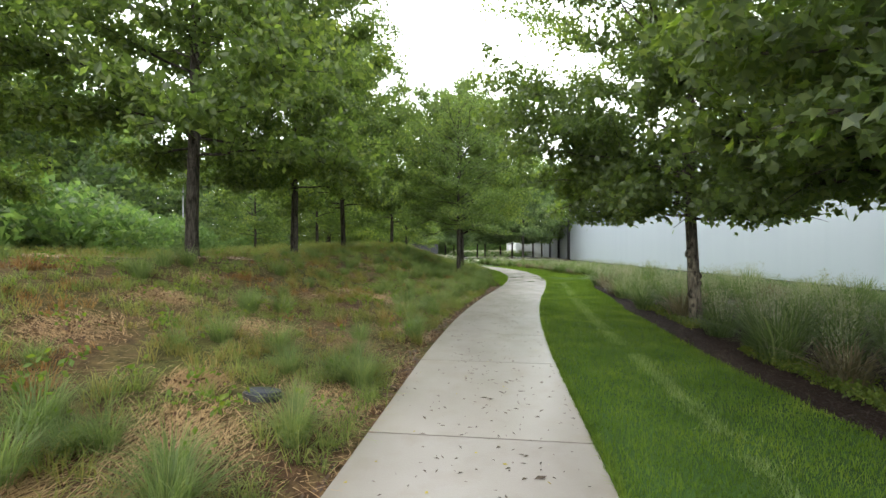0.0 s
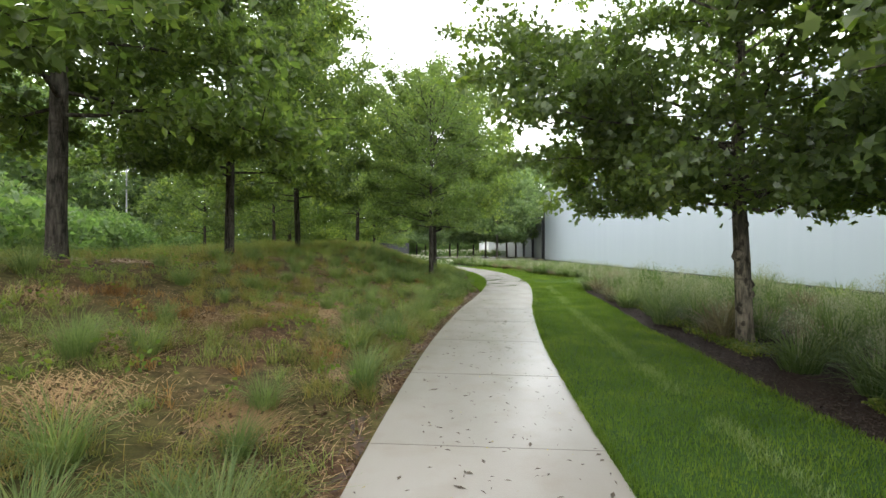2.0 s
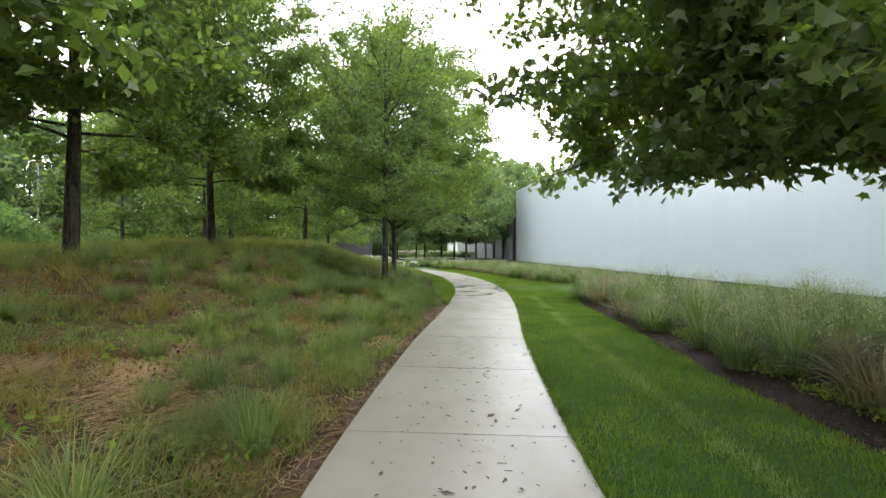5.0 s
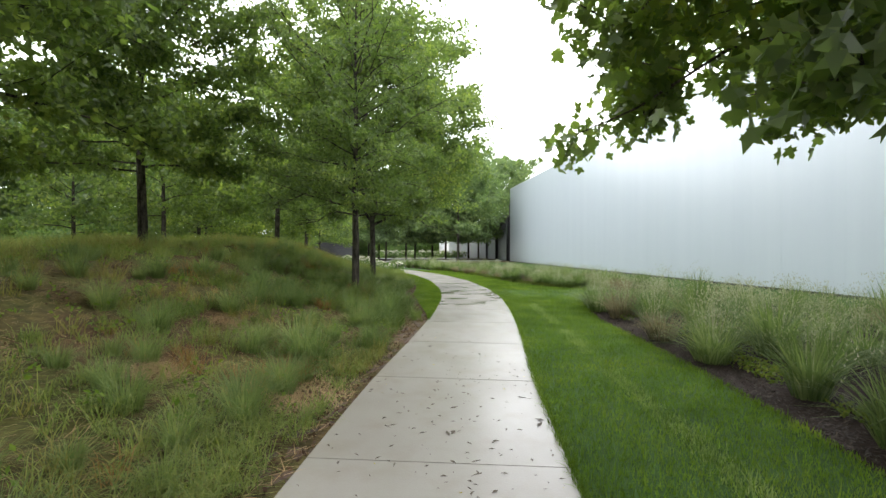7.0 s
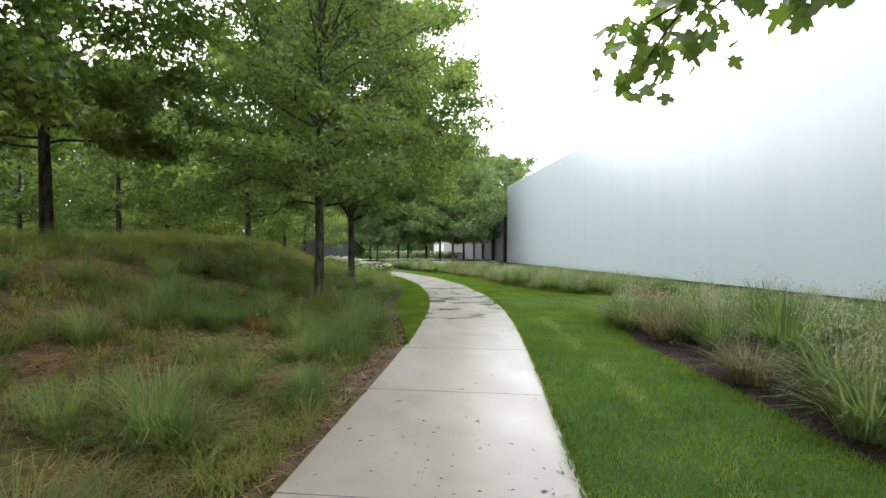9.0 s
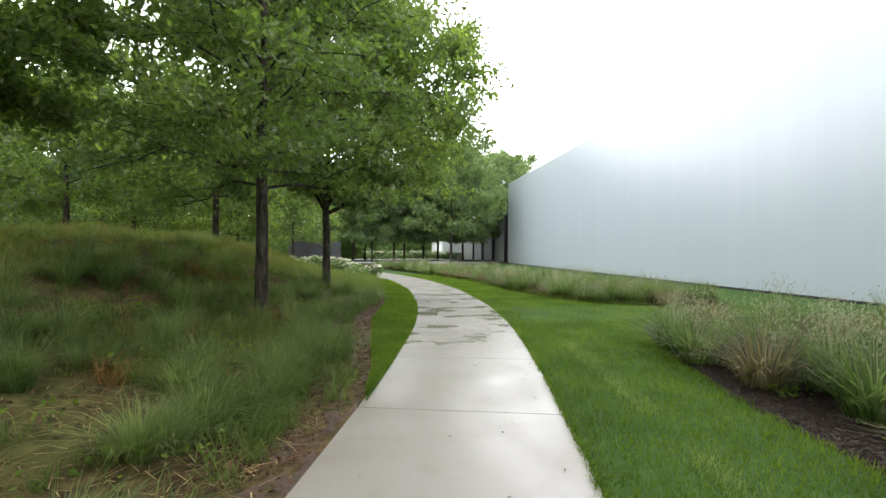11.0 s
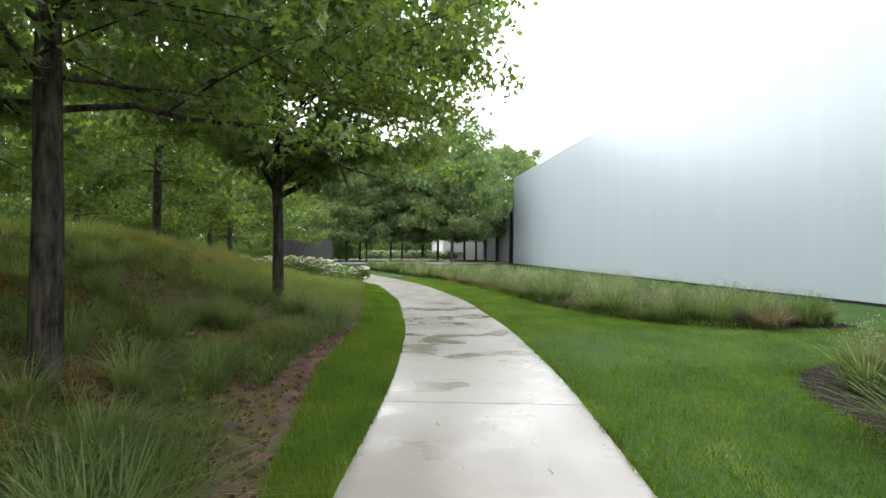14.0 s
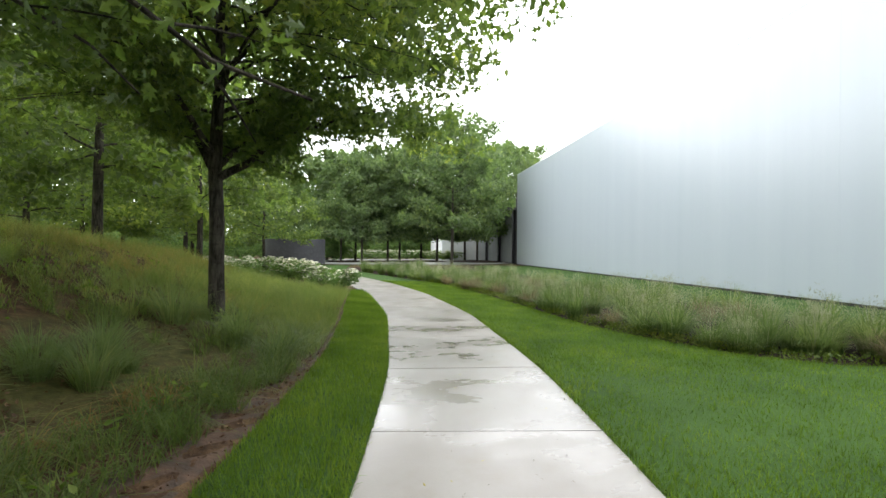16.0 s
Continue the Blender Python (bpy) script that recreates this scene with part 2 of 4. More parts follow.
def mesh_of(name, verts, faces, material, shade=False):
    """A mesh from arrays; faces all have the same number of corners."""
    verts = np.asarray(verts, dtype=np.float32).reshape(-1, 3)
    faces = np.asarray(faces, dtype=np.int32)
    me = bpy.data.meshes.new(name)
    k = faces.shape[1]
    me.vertices.add(len(verts))
    me.vertices.foreach_set("co", verts.ravel())
    me.loops.add(faces.size)
    me.loops.foreach_set("vertex_index", faces.ravel())
    me.polygons.add(len(faces))
    me.polygons.foreach_set("loop_start", np.arange(0, faces.size, k, dtype=np.int32))
    me.update(calc_edges=True)
    me.polygons.foreach_set("use_smooth", np.full(len(faces), shade, dtype=bool))
    me.materials.append(material)
    return me


def part_of(name, data, parent=None, label="", kind=""):
    ob = new(name, data)
    ob.parent = parent
    return tagged(ob, label, kind=kind)


def part(name, bm, material, parent=None, label=""):
    me = bpy.data.meshes.new(name)
    bm.normal_update()
    bm.to_mesh(me)
    bm.free()
    me.materials.append(material)
    return part_of(name, me, parent, label)


def box_bm(x0, y0, z0, x1, y1, z1, bevel=0.0):
    bm = bmesh.new()
    bmesh.ops.create_cube(bm, size=1)
    for v in bm.verts:
        v.co = Vector(((x0 + x1) / 2 + v.co.x * (x1 - x0), (y0 + y1) / 2 + v.co.y * (y1 - y0), (z0 + z1) / 2 + v.co.z * (z1 - z0)))
    if bevel:
        bmesh.ops.bevel(bm, geom=bm.edges[:], offset=bevel, segments=2, affect="EDGES")
    return bm


def tube(points, radii, sides=8, wobble=0.0, rng=None):
    """Rings round a line: vertices and quads."""
    points, radii = np.asarray(points, float), np.asarray(radii, float)
    n = len(points)
    way = np.gradient(points, axis=0)
    way /= np.linalg.norm(way, axis=1)[:, None] + 1e-9
    ref = np.array([0.0, 0.0, 1.0]) if abs(way[0][2]) < 0.8 else np.array([1.0, 0.0, 0.0])
    a = np.cross(way, ref)
    a /= np.linalg.norm(a, axis=1)[:, None]
    b = np.cross(way, a)
    ang = np.linspace(0, 2 * np.pi, sides, endpoint=False)
    r = np.repeat(radii[:, None], sides, 1)
    if wobble:
        r = r * (1 + wobble * rng.uniform(-1, 1, r.shape))
    v = points[:, None] + r[..., None] * (np.cos(ang)[None, :, None] * a[:, None] + np.sin(ang)[None, :, None] * b[:, None])
    i, j = np.meshgrid(np.arange(n - 1), np.arange(sides), indexing="ij")
    j2 = (j + 1) % sides
    f = np.stack([i * sides + j, i * sides + j2, (i + 1) * sides + j2, (i + 1) * sides + j], -1).reshape(-1, 4)
    return v.reshape(-1, 3), f


def joined(pieces):
    vs, fs, k = [], [], 0
    for v, f in pieces:
        vs.append(v)
        fs.append(f + k)
        k += len(v)
    return np.concatenate(vs), np.concatenate(fs)


# ---- the plan: path, mound, beds ----
PATH_Y = np.array([-40, -8, 0, 2.7, 4.65, 6, 7.2, 9.5, 11.3, 13.6, 16.4, 18, 19.5, 22, 25, 29.5, 34, 38, 42, 47, 53, 62])
PATH_X = np.array([-6.5, -1.40, -0.2, 0.16, 0.41, 0.58, 0.76, 1.14, 1.52, 2.05, 2.82, 3.22, 3.57, 4.08, 4.45, 4.60, 4.20, 3.40, 2.2, 0.4, -1.2, -2.2])
HALF = 0.90
_ys = np.linspace(-40, 62, 1021)
_xs = np.interp(_ys, PATH_Y, PATH_X)
for _ in range(60):
    _xs[1:-1] = 0.25 * _xs[:-2] + 0.5 * _xs[1:-1] + 0.25 * _xs[2:]


def path_x(y):
    return np.interp(y, _ys, _xs)


def ground_z(x, y):
    """The lie of the land: level by the path, a long mound beside it."""
    x, y = np.asarray(x, float), np.asarray(y, float)
    u = path_x(np.clip(y, -40, 62)) - x
    rise = smooth(0.7, 7.6, u)
    height = (1.25 - 0.25 * np.exp(-(((y - 28) / 4.0) ** 2)) * (1 - smooth(3.0, 6.0, u)) + 0.42 * np.exp(-(((y - 26) / 7.0) ** 2)) * smooth(3.0, 7.5, u)) * (1 - 0.95 * smooth(30, 46, y)) * (0.45 + 0.55 * smooth(-14, 2, y))
    fall = 1 - 0.75 * smooth(10.5, 22, u)
    ripple = 0.05 * np.sin(x * 1.3 + 0.4 * y) * np.sin(y * 0.9 - 0.3 * x) * smooth(1.2, 3.0, u) * (1 - smooth(40, 60, y))
    right = -0.04 * smooth(0.8, 2.0, -u)
    bank = 0.14 * smooth(0.8, 1.9, u) * (1 - smooth(9, 14, y)) * (1 - smooth(8, 14, u))
    return rise * height * fall + bank + ripple + right - 0.03


def wall_x(y):
    return 15.0 + 0.047 * y


def sheet(name, xs, ys, lift, material, label, category, uneven=0.0):
    """A strip of ground between two lines, given by rows of left and right edge."""
    v, f = [], []
    cols = 9
    for (a, b), y in zip(xs, ys):
        for k in range(cols):
            x = a + (b - a) * k / (cols - 1)
            edge = 0 if 0 < k < cols - 1 else -0.008
            v.append((x, y, float(ground_z(x, y)) + lift + edge + uneven * random.uniform(-1, 0.6)))
    for r in range(len(ys) - 1):
        for k in range(cols - 1):
            i = r * cols + k
            f.append((i, i + 1, i + cols + 1, i + cols))
    ob = new(name, mesh_of(name, v, f, material, True))
    return tagged(ob, label, category, kind="structure")


def graded(lo, hi, step, far, growth=1.35):
    mid = list(np.arange(lo, hi + step / 2, step))
    d, left, right = step, [], []
    a, b = mid[0], mid[-1]
    while a > -far:
        d *= growth
        a -= d
        b += d
        left.append(a)
        right.append(b)
    return np.array(left[::-1] + mid + right)


gx, gy = graded(-16, 20, 0.4, 900), graded(-10, 66, 0.4, 900)
X, Y = np.meshgrid(gx, gy)
Z = ground_z(X, Y)
nx, ny = len(gx), len(gy)
i, j = np.meshgrid(np.arange(ny - 1), np.arange(nx - 1), indexing="ij")
quads = np.stack([i * nx + j, i * nx + j + 1, (i + 1) * nx + j + 1, (i + 1) * nx + j], -1).reshape(-1, 4)
ground = new("ground", mesh_of("ground", np.stack([X, Y, Z], -1), quads, SOIL, True))
tagged(ground, "rough meadow ground of brown straw and soil rising into a mound", "ground", kind="structure")

# lawn beside the path: right strip with its bay between the beds, and left strip
BED_Y = np.array([-10, 0, 3.6, 4.6, 6.7, 9.7, 11.3, 12.3, 14.2, 16.2, 17.0, 17.85, 19.3, 20.1, 21.1, 21.7, 22.1, 22.4, 22.6])
BED_X = np.array([2.7, 3.35, 3.55, 3.6, 3.82, 4.35, 4.55, 4.82, 5.25, 5.66, 5.78, 5.93, 6.42, 6.74, 7.13, 7.5, 8.0, 8.8, 10.5])
BED2_Y = np.array([24.6, 24.8, 25.45, 26.7, 28.05, 31.4, 34.9, 38, 42.8, 48, 54])
BED2_X = np.array([10.4, 9.4, 8.55, 7.9, 7.5, 7.2, 6.9, 6.4, 4.8, 3.0, 1.6])

rows_y = np.concatenate([np.arange(-10, 20, 0.3), np.arange(20, 27, 0.08), np.arange(27, 60, 0.3)])
lawn_r = []
for y in rows_y:
    inner = path_x(y) + HALF - 0.02
    if y < 22.6:
        outer = np.interp(y, BED_Y, BED_X)
    elif y < 24.6:
        outer = wall_x(y) - 0.3
    else:
        outer = np.interp(y, BED2_Y, BED2_X)
    lawn_r.append((inner, max(outer, inner + 0.3)))
sheet("lawn", lawn_r, rows_y, 0.026, TURF, "mown bright green lawn along the concrete path", "lawn")
sheet("lawn", [(12.2, wall_x(y) - 0.1) for y in np.arange(-10, 60, 0.5)], np.arange(-10, 60, 0.5), 0.034, TURF, "mown green lawn at the foot of the glass wall", "lawn")


def left_lawn_edge(y):
    return path_x(y) - HALF - np.interp(y, [18.0, 19.0, 20.5, 22.5, 26, 30, 34, 36], [0.0, 0.16, 0.5, 0.85, 0.82, 0.9, 0.6, 0.1])


ly = np.arange(18.0, 36, 0.3)
sheet("lawn", [(left_lawn_edge(y), path_x(y) - HALF + 0.02) for y in ly], ly, 0.03, TURF, "narrow green lawn strip on the inner curve of the path", "lawn")
cy = np.arange(-6, 35, 0.12)
sheet("bare_clay", [((left_lawn_edge(y) if y > 18.0 else path_x(y) - HALF + 0.02) - 0.3 - 0.16 * math.exp(-((y - 17.5) / 2.2) ** 2) - 0.34 * math.exp(-((y - 21.5) / 2.6) ** 2) - 0.1 * math.sin(y * 1.7) - 0.09 * math.sin(y * 4.1) - 0.05 * math.sin(y * 9.7), (left_lawn_edge(y) if y > 18.0 else path_x(y) - HALF + 0.02)) for y in cy], cy, 0.004, CLAY, "strip of bare reddish clay and mulch at the meadow edge", "bare soil", 0.026)
by = np.concatenate([np.arange(-10, 20, 0.3), np.arange(20, 22.6, 0.08)])
sheet("mulch_bed", [(np.interp(y, BED_Y, BED_X) - 0.15, 12.4) for y in by], by, 0.016, MULCH, "dark bark mulch bed under ornamental grasses", "mulch bed")
by2 = np.concatenate([np.arange(24.6, 28, 0.1), np.arange(28, 56, 0.4)])
sheet("mulch_bed", [(np.interp(y, BED2_Y, BED2_X) - 0.15, 12.4) for y in by2], by2, 0.016, MULCH, "dark bark mulch bed under a bank of ornamental grasses", "mulch bed")

# ---- the concrete path: slab by slab ----
arc = np.concatenate([[0], np.cumsum(np.hypot(np.diff(_xs), np.diff(_ys)))])
path = new("path", None)
tagged(path, "damp pale concrete footpath of cast slabs with cut joints", "footpath", kind="structure")
s_first = float(np.interp(3.66, _ys, arc))


def path_strip(s0, s1, half, z0, z1, cut):
    """A curved slab between two distances along the path."""
    n = 6
    ss = np.linspace(s0, s1, n)
    yy = np.interp(ss, arc, _ys)
    xx = path_x(yy)
    dx = (path_x(yy + 0.1) - path_x(yy - 0.1)) / 0.2
    nxv = 1 / np.hypot(1, dx)
    nyv = -dx * nxv
    verts, faces = [], []
    for k in range(n):
        for side, zz in ((-1, z0), (-1, z1 - cut), (-1 + cut / half, z1), (1 - cut / half, z1), (1, z1 - cut), (1, z0)):
            verts.append((xx[k] + side * half * nxv[k], yy[k] + side * half * nyv[k], zz))
    for k in range(n - 1):
        for c in range(5):
            i = k * 6 + c
            faces.append((i, i + 1, i + 7, i + 6))
    for k in (0, n - 1):
        i = k * 6
        faces += [(i, i + 1, i + 4, i + 5), (i + 1, i + 2, i + 3, i + 4)]
    return verts, faces


pieces = [path_strip(a, a + 2.0, HALF - 0.03, -0.2, -0.010, 0.004) for a in np.arange(s_first - 30, arc[-1] - 2, 2.0)]
v, f = joined([(np.array(a), np.array(b)) for a, b in pieces])
part_of("joint_filler", mesh_of("joint_filler", v, f, JOINT), path)
JOINTS = [-0.07 - 2.0 * k for k in range(8, 0, -1)] + [-0.07, 2.37, 4.345, 6.343, 8.33, 10.32, 12.29, 14.27, 16.2, 18.1, 20.0, 21.86] + [21.86 + 1.9 * k for k in range(1, 19)]
for s0, s1 in zip(JOINTS, JOINTS[1:]):
    if s_first + s1 > arc[-1]:
        break
    gap0, gap1 = (0.010 if v in (-0.07, 21.86) else 0.005 for v in (s0, s1))
    v, f = path_strip(s_first + s0 + gap0, s_first + s1 - gap1, HALF, -0.14, 0.0, 0.008)
    part_of("slab", mesh_of("slab", v, f, CONCRETE), path)

# ---- the long pale building ----
WALL_END, WALL_H = 64.0, 9.05
building = new("gallery_building", None)
tagged(building, "long windowless building clad in frosted white channel glass", "building")
PANEL = 2.4
turn = math.atan(0.047)
x0, y0 = wall_x(-34), -34.0
length = (WALL_END - y0) / math.cos(turn)
building.matrix_world = pose(x0, y0, 0, 0, 0, -math.degrees(turn))
k = 0
while k * PANEL < length - 0.1:
    a, b = k * PANEL + 0.0008, min((k + 1) * PANEL, length) - 0.0008
    part("glass_panel", box_bm(0, a, 0.03, 0.12, b, WALL_H, 0.0015), GLASS_WALL, building)
    k += 1
part("plinth", box_bm(0.03, 0, -0.3, 0.4, length, 0.028), DARK_METAL, building, "dark recessed base strip")
part("core", box_bm(0.125, 0, 0, 26, length - 0.3, WALL_H - 0.1), PALE_WALL, building)
part("coping", box_bm(-0.003, 0, WALL_H + 0.0005, 0.35, length, WALL_H + 0.06, 0.01), PALE_WALL, building, "thin pale metal coping")
part("roof", box_bm(0.36, 0, WALL_H - 0.095, 26, length - 0.3, WALL_H), ROOF, building)
part("corner_post", box_bm(-0.06, length + 0.003, 0, 0.3, length + 0.25, 7.2, 0.01), DARK_METAL, building, "dark metal corner post")

# ---- trees ----


def leaf_arrays(centers, sizes, rng, lobes=3, droop=0.35):
    """Leaves as vertices and triangles: lobed, or a folded oval."""
    n = len(centers)
    nrm = rng.normal(0, 1, (n, 3)) * np.array([0.8, 0.8, 0.6]) + np.array([0, 0, 0.42])
    nrm /= np.linalg.norm(nrm, axis=1)[:, None]
    d = rng.normal(0, 1, (n, 3)) - np.array([0, 0, droop])
    d -= (d * nrm).sum(1)[:, None] * nrm
    d /= np.linalg.norm(d, axis=1)[:, None]
    s = np.cross(nrm, d)
    L = sizes[:, None]
    c = centers
    if lobes == 1:
        pts = [c - L * (0.34 * s), c + L * (0.30 * s + 0.12 * d), c + L * d]
        tri = np.array([(0, 1, 2)])
    elif lobes == 9:
        pts = [c, c + L * (-0.06 * d + 0.26 * s), c + L * (0.16 * d + 0.20 * s), c + L * (0.34 * d + 0.56 * s + 0.07 * nrm), c + L * (0.40 * d + 0.40 * s + 0.04 * nrm), c + L * (0.60 * d + 0.46 * s + 0.06 * nrm), c + L * (0.56 * d + 0.17 * s), c + L * (0.80 * d + 0.18 * s), c + L * d,
               c + L * (0.80 * d - 0.18 * s), c + L * (0.56 * d - 0.17 * s), c + L * (0.60 * d - 0.46 * s + 0.06 * nrm), c + L * (0.40 * d - 0.40 * s + 0.04 * nrm), c + L * (0.34 * d - 0.56 * s + 0.07 * nrm), c + L * (0.16 * d - 0.20 * s), c + L * (-0.06 * d - 0.26 * s)]
        tri = np.array([(0, 1, 2), (0, 2, 14), (0, 14, 15), (2, 3, 4), (4, 5, 6), (2, 4, 6), (2, 6, 10), (2, 10, 14), (6, 7, 9), (6, 9, 10), (7, 8, 9), (10, 11, 12), (10, 12, 14), (12, 13, 14)])
    elif lobes == 5:
        pts = [c + L * (0.12 * d - 0.30 * s), c + L * (0.12 * d + 0.30 * s), c + L * d,
               c + L * (0.02 * d + 0.10 * s), c + L * (0.60 * d + 0.60 * s + 0.08 * nrm), c + L * (0.62 * d),
               c + L * (0.02 * d - 0.10 * s), c + L * (0.60 * d - 0.60 * s + 0.08 * nrm), c + L * (0.62 * d)]
        tri = np.array([(0, 1, 2), (3, 4, 5), (6, 8, 7)])
    elif lobes == 7:
        pts = [c, c + L * (0.24 * d + 0.27 * s + 0.06 * nrm), c + L * (0.30 * d + 0.07 * s), c + L * (0.68 * d + 0.33 * s + 0.08 * nrm), c + L * (0.58 * d + 0.08 * s),
               c + L * d, c + L * (0.58 * d - 0.08 * s), c + L * (0.68 * d - 0.33 * s + 0.08 * nrm), c + L * (0.30 * d - 0.07 * s), c + L * (0.24 * d - 0.27 * s + 0.06 * nrm)]
        tri = np.array([(0, 1, 2), (2, 3, 4), (4, 5, 6), (6, 7, 8), (8, 9, 0), (2, 4, 6), (2, 6, 8), (0, 2, 8)])
    elif lobes == 3:
        pts = [c, c + L * (0.10 * d + 0.20 * s), c + L * (0.10 * d - 0.20 * s), c + L * d,
               c + L * (0.62 * d + 0.58 * s + 0.15 * nrm), c + L * (0.62 * d - 0.58 * s + 0.15 * nrm), c + L * (0.46 * d + 0.1 * s), c + L * (0.46 * d - 0.1 * s)]
        tri = np.array([(1, 3, 2), (1, 4, 6), (2, 7, 5)])
    else:
        pts = [c, c + L * (0.5 * d + 0.31 * s + 0.08 * nrm), c + L * d, c + L * (0.5 * d - 0.31 * s + 0.08 * nrm)]
        tri = np.array([(0, 1, 2), (0, 2, 3)])
    v = np.stack(pts, 1)
    faces = (np.arange(n)[:, None, None] * len(pts) + tri[None]).reshape(-1, 3)
    return v.reshape(-1, 3), faces


def leaves_mesh(name, centers, sizes, rng, material, lobes=3, inner=0.0, plain_leaf=2, fine=None):
    """Leaves in one mesh; the share inner of them, high in the crown, are plain, and those marked fine have the fullest outline."""
    order = np.argsort(centers[:, 2] + rng.normal(0, 0.5, len(centers)))
    fine = np.zeros(len(centers), bool) if fine is None else fine
    sets = []
    if fine.any():
        sets.append(leaf_arrays(centers[fine], sizes[fine], rng, 9))
    order = order[~fine[order]]
    cut = int(len(order) * (1 - inner))
    sets.append(leaf_arrays(centers[order[:cut]], sizes[order[:cut]], rng, lobes))
    if inner:
        sets.append(leaf_arrays(centers[order[cut:]], sizes[order[cut:]], rng, plain_leaf))
    v, f = joined(sets)
    return mesh_of(name, v, f, material)


def make_tree(seed, height, radius, clear, trunk_r, leaf_n, leaf_size, bark, leaf, limbs=26, shape="oak", lobes=3, label="", knobs=False, near=True, twigs=9, spread=0.16, lean=0.0, inner=0.0, prune=None, plain_leaf=2, forks=()):
    """A tree at the origin: tapered trunk, limbs with twigs, and leaves set about the twigs."""
    rng = np.random.default_rng(seed)
    tree = new("tree", None)
    zs = np.concatenate([[-0.25, 0.0, 0.1, 0.3], np.linspace(0.7, height * 0.93, 12 if near else 7)])
    r = trunk_r * np.interp(zs, [-0.25, 0, 0.1, 0.35, clear, height * 0.6, height], [1.45, 1.25, 1.12, 1.02, 0.88, 0.40, 0.07])
    bend = np.cumsum(rng.normal(0, 0.016, (len(zs), 2)), 0) * np.clip(zs, 0, 3)[:, None] / 3
    bend[:, 0] += lean * np.clip(zs, 0, 3.2)
    line = np.column_stack([bend, zs])
    tv, tf = tube(line, r, 16 if near else 7, 0.05, rng)
    if knobs:
        tv, tf = [tv], [tf]
        base = len(tv[0])
        for kz, a, big in ((1.02, -0.35, 1.0), (0.86, -0.9, 0.8), (1.5, -2.2, 0.8), (0.62, -2.6, 0.6), (1.95, -0.8, 0.7)):
            cx = np.array([np.cos(a), np.sin(a), 0]) * trunk_r * 0.95
            ox = np.array([lean * kz, 0, 0])
            pts = np.array([cx * 0.2, cx, cx * 1.3, cx * 1.45]) + np.array([[0, 0, kz - 0.05], [0, 0, kz], [0, 0, kz + 0.02], [0, 0, kz + 0.05]]) + ox
            kv, kf = tube(pts, np.array([0.12, 0.10, 0.07, 0.012]) * big, 12, 0.12, rng)
            tv.append(kv)
            tf.append(kf + base)
            base += len(kv)
        tv, tf = np.concatenate(tv), np.concatenate(tf)
    part_of("trunk", mesh_of("trunk", tv, tf, bark, True), tree)
    tips, loose = [], []
    for k in range(limbs):
        u = (k + rng.uniform(0, 0.6)) / limbs
        z0 = clear + (height * 0.9 - clear) * u ** (1.2 if shape == "maple" else 1.1)
        a = k * 2.39996 + rng.uniform(-0.4, 0.4)
        if shape == "oak":
            reach = radius * np.interp(u, [0, 0.15, 0.4, 0.75, 1], [0.85, 1.0, 0.96, 0.70, 0.22])
            lift = np.interp(u, [0, 0.12, 0.4, 0.7, 1], [0.10, 0.28, 0.58, 0.95, 1.6])
        elif shape == "maple":
            reach = radius * np.interp(u, [0, 0.2, 0.5, 0.8, 1], [0.72, 1.0, 0.95, 0.7, 0.25])
            lift = np.interp(u, [0, 0.12, 0.3, 0.7, 1], [0.06, 0.16, 0.42, 0.9, 1.5])
        else:
            reach = radius * np.interp(u, [0, 0.3, 0.6, 0.85, 1], [0.8, 1.0, 0.9, 0.6, 0.25])
            lift = np.interp(u, [0, 0.3, 0.7, 1], [-0.05, 0.2, 0.6, 1.2])
        reach *= rng.uniform(0.75, 1.1)
        if prune and u < 0.35:
            reach = min(reach, prune[0] * (np.interp(u, [0, 0.12, 0.35], [0.66, 0.95, 1.45]) if shape == "maple" else 0.97))
        sweeping = knobs and k in (20, 25, 30)
        if sweeping:  # long low limbs that arch along the bed
            a, z0, reach, lift = 2.03 + 0.16 * (k - 25) / 5, 2.75 + 0.05 * (k - 20), 4.3 - 0.04 * (k - 20), 0.22
        if k < len(forks):
            a, z0, reach, lift, thick = forks[k]
        base_xy = np.array([np.interp(z0, zs, line[:, 0]), np.interp(z0, zs, line[:, 1])])
        t = np.linspace(0, 1, 7)
        out = np.array([np.cos(a), np.sin(a)])
        side = np.array([-out[1], out[0]])
        bow = rng.uniform(-0.22, 0.22)
        bow = 0.05 if k < len(forks) else bow
        xy = base_xy + out * (t * reach)[:, None] + side * (bow * reach * t ** 2)[:, None]
        droop = (0.08 if shape == "maple" else 0.22) if u < 0.3 else 0.0
        droop = 0.25 if sweeping else droop
        z = z0 + reach * (lift * t - droop * t ** 2.5)
        limb = np.column_stack([xy, z]) + np.vstack([[0, 0, 0], rng.normal(0, 0.03 * reach ** 0.5, (6, 3))])
        lr = trunk_r * np.interp(u, [0, 1], [0.24, 0.11]) * (1 - 0.9 * t)
        if k < len(forks):
            lr = trunk_r * thick * (1 - 0.86 * t ** 0.8)
        pieces = [tube(limb, lr + 0.004, 6 if near else 4)]
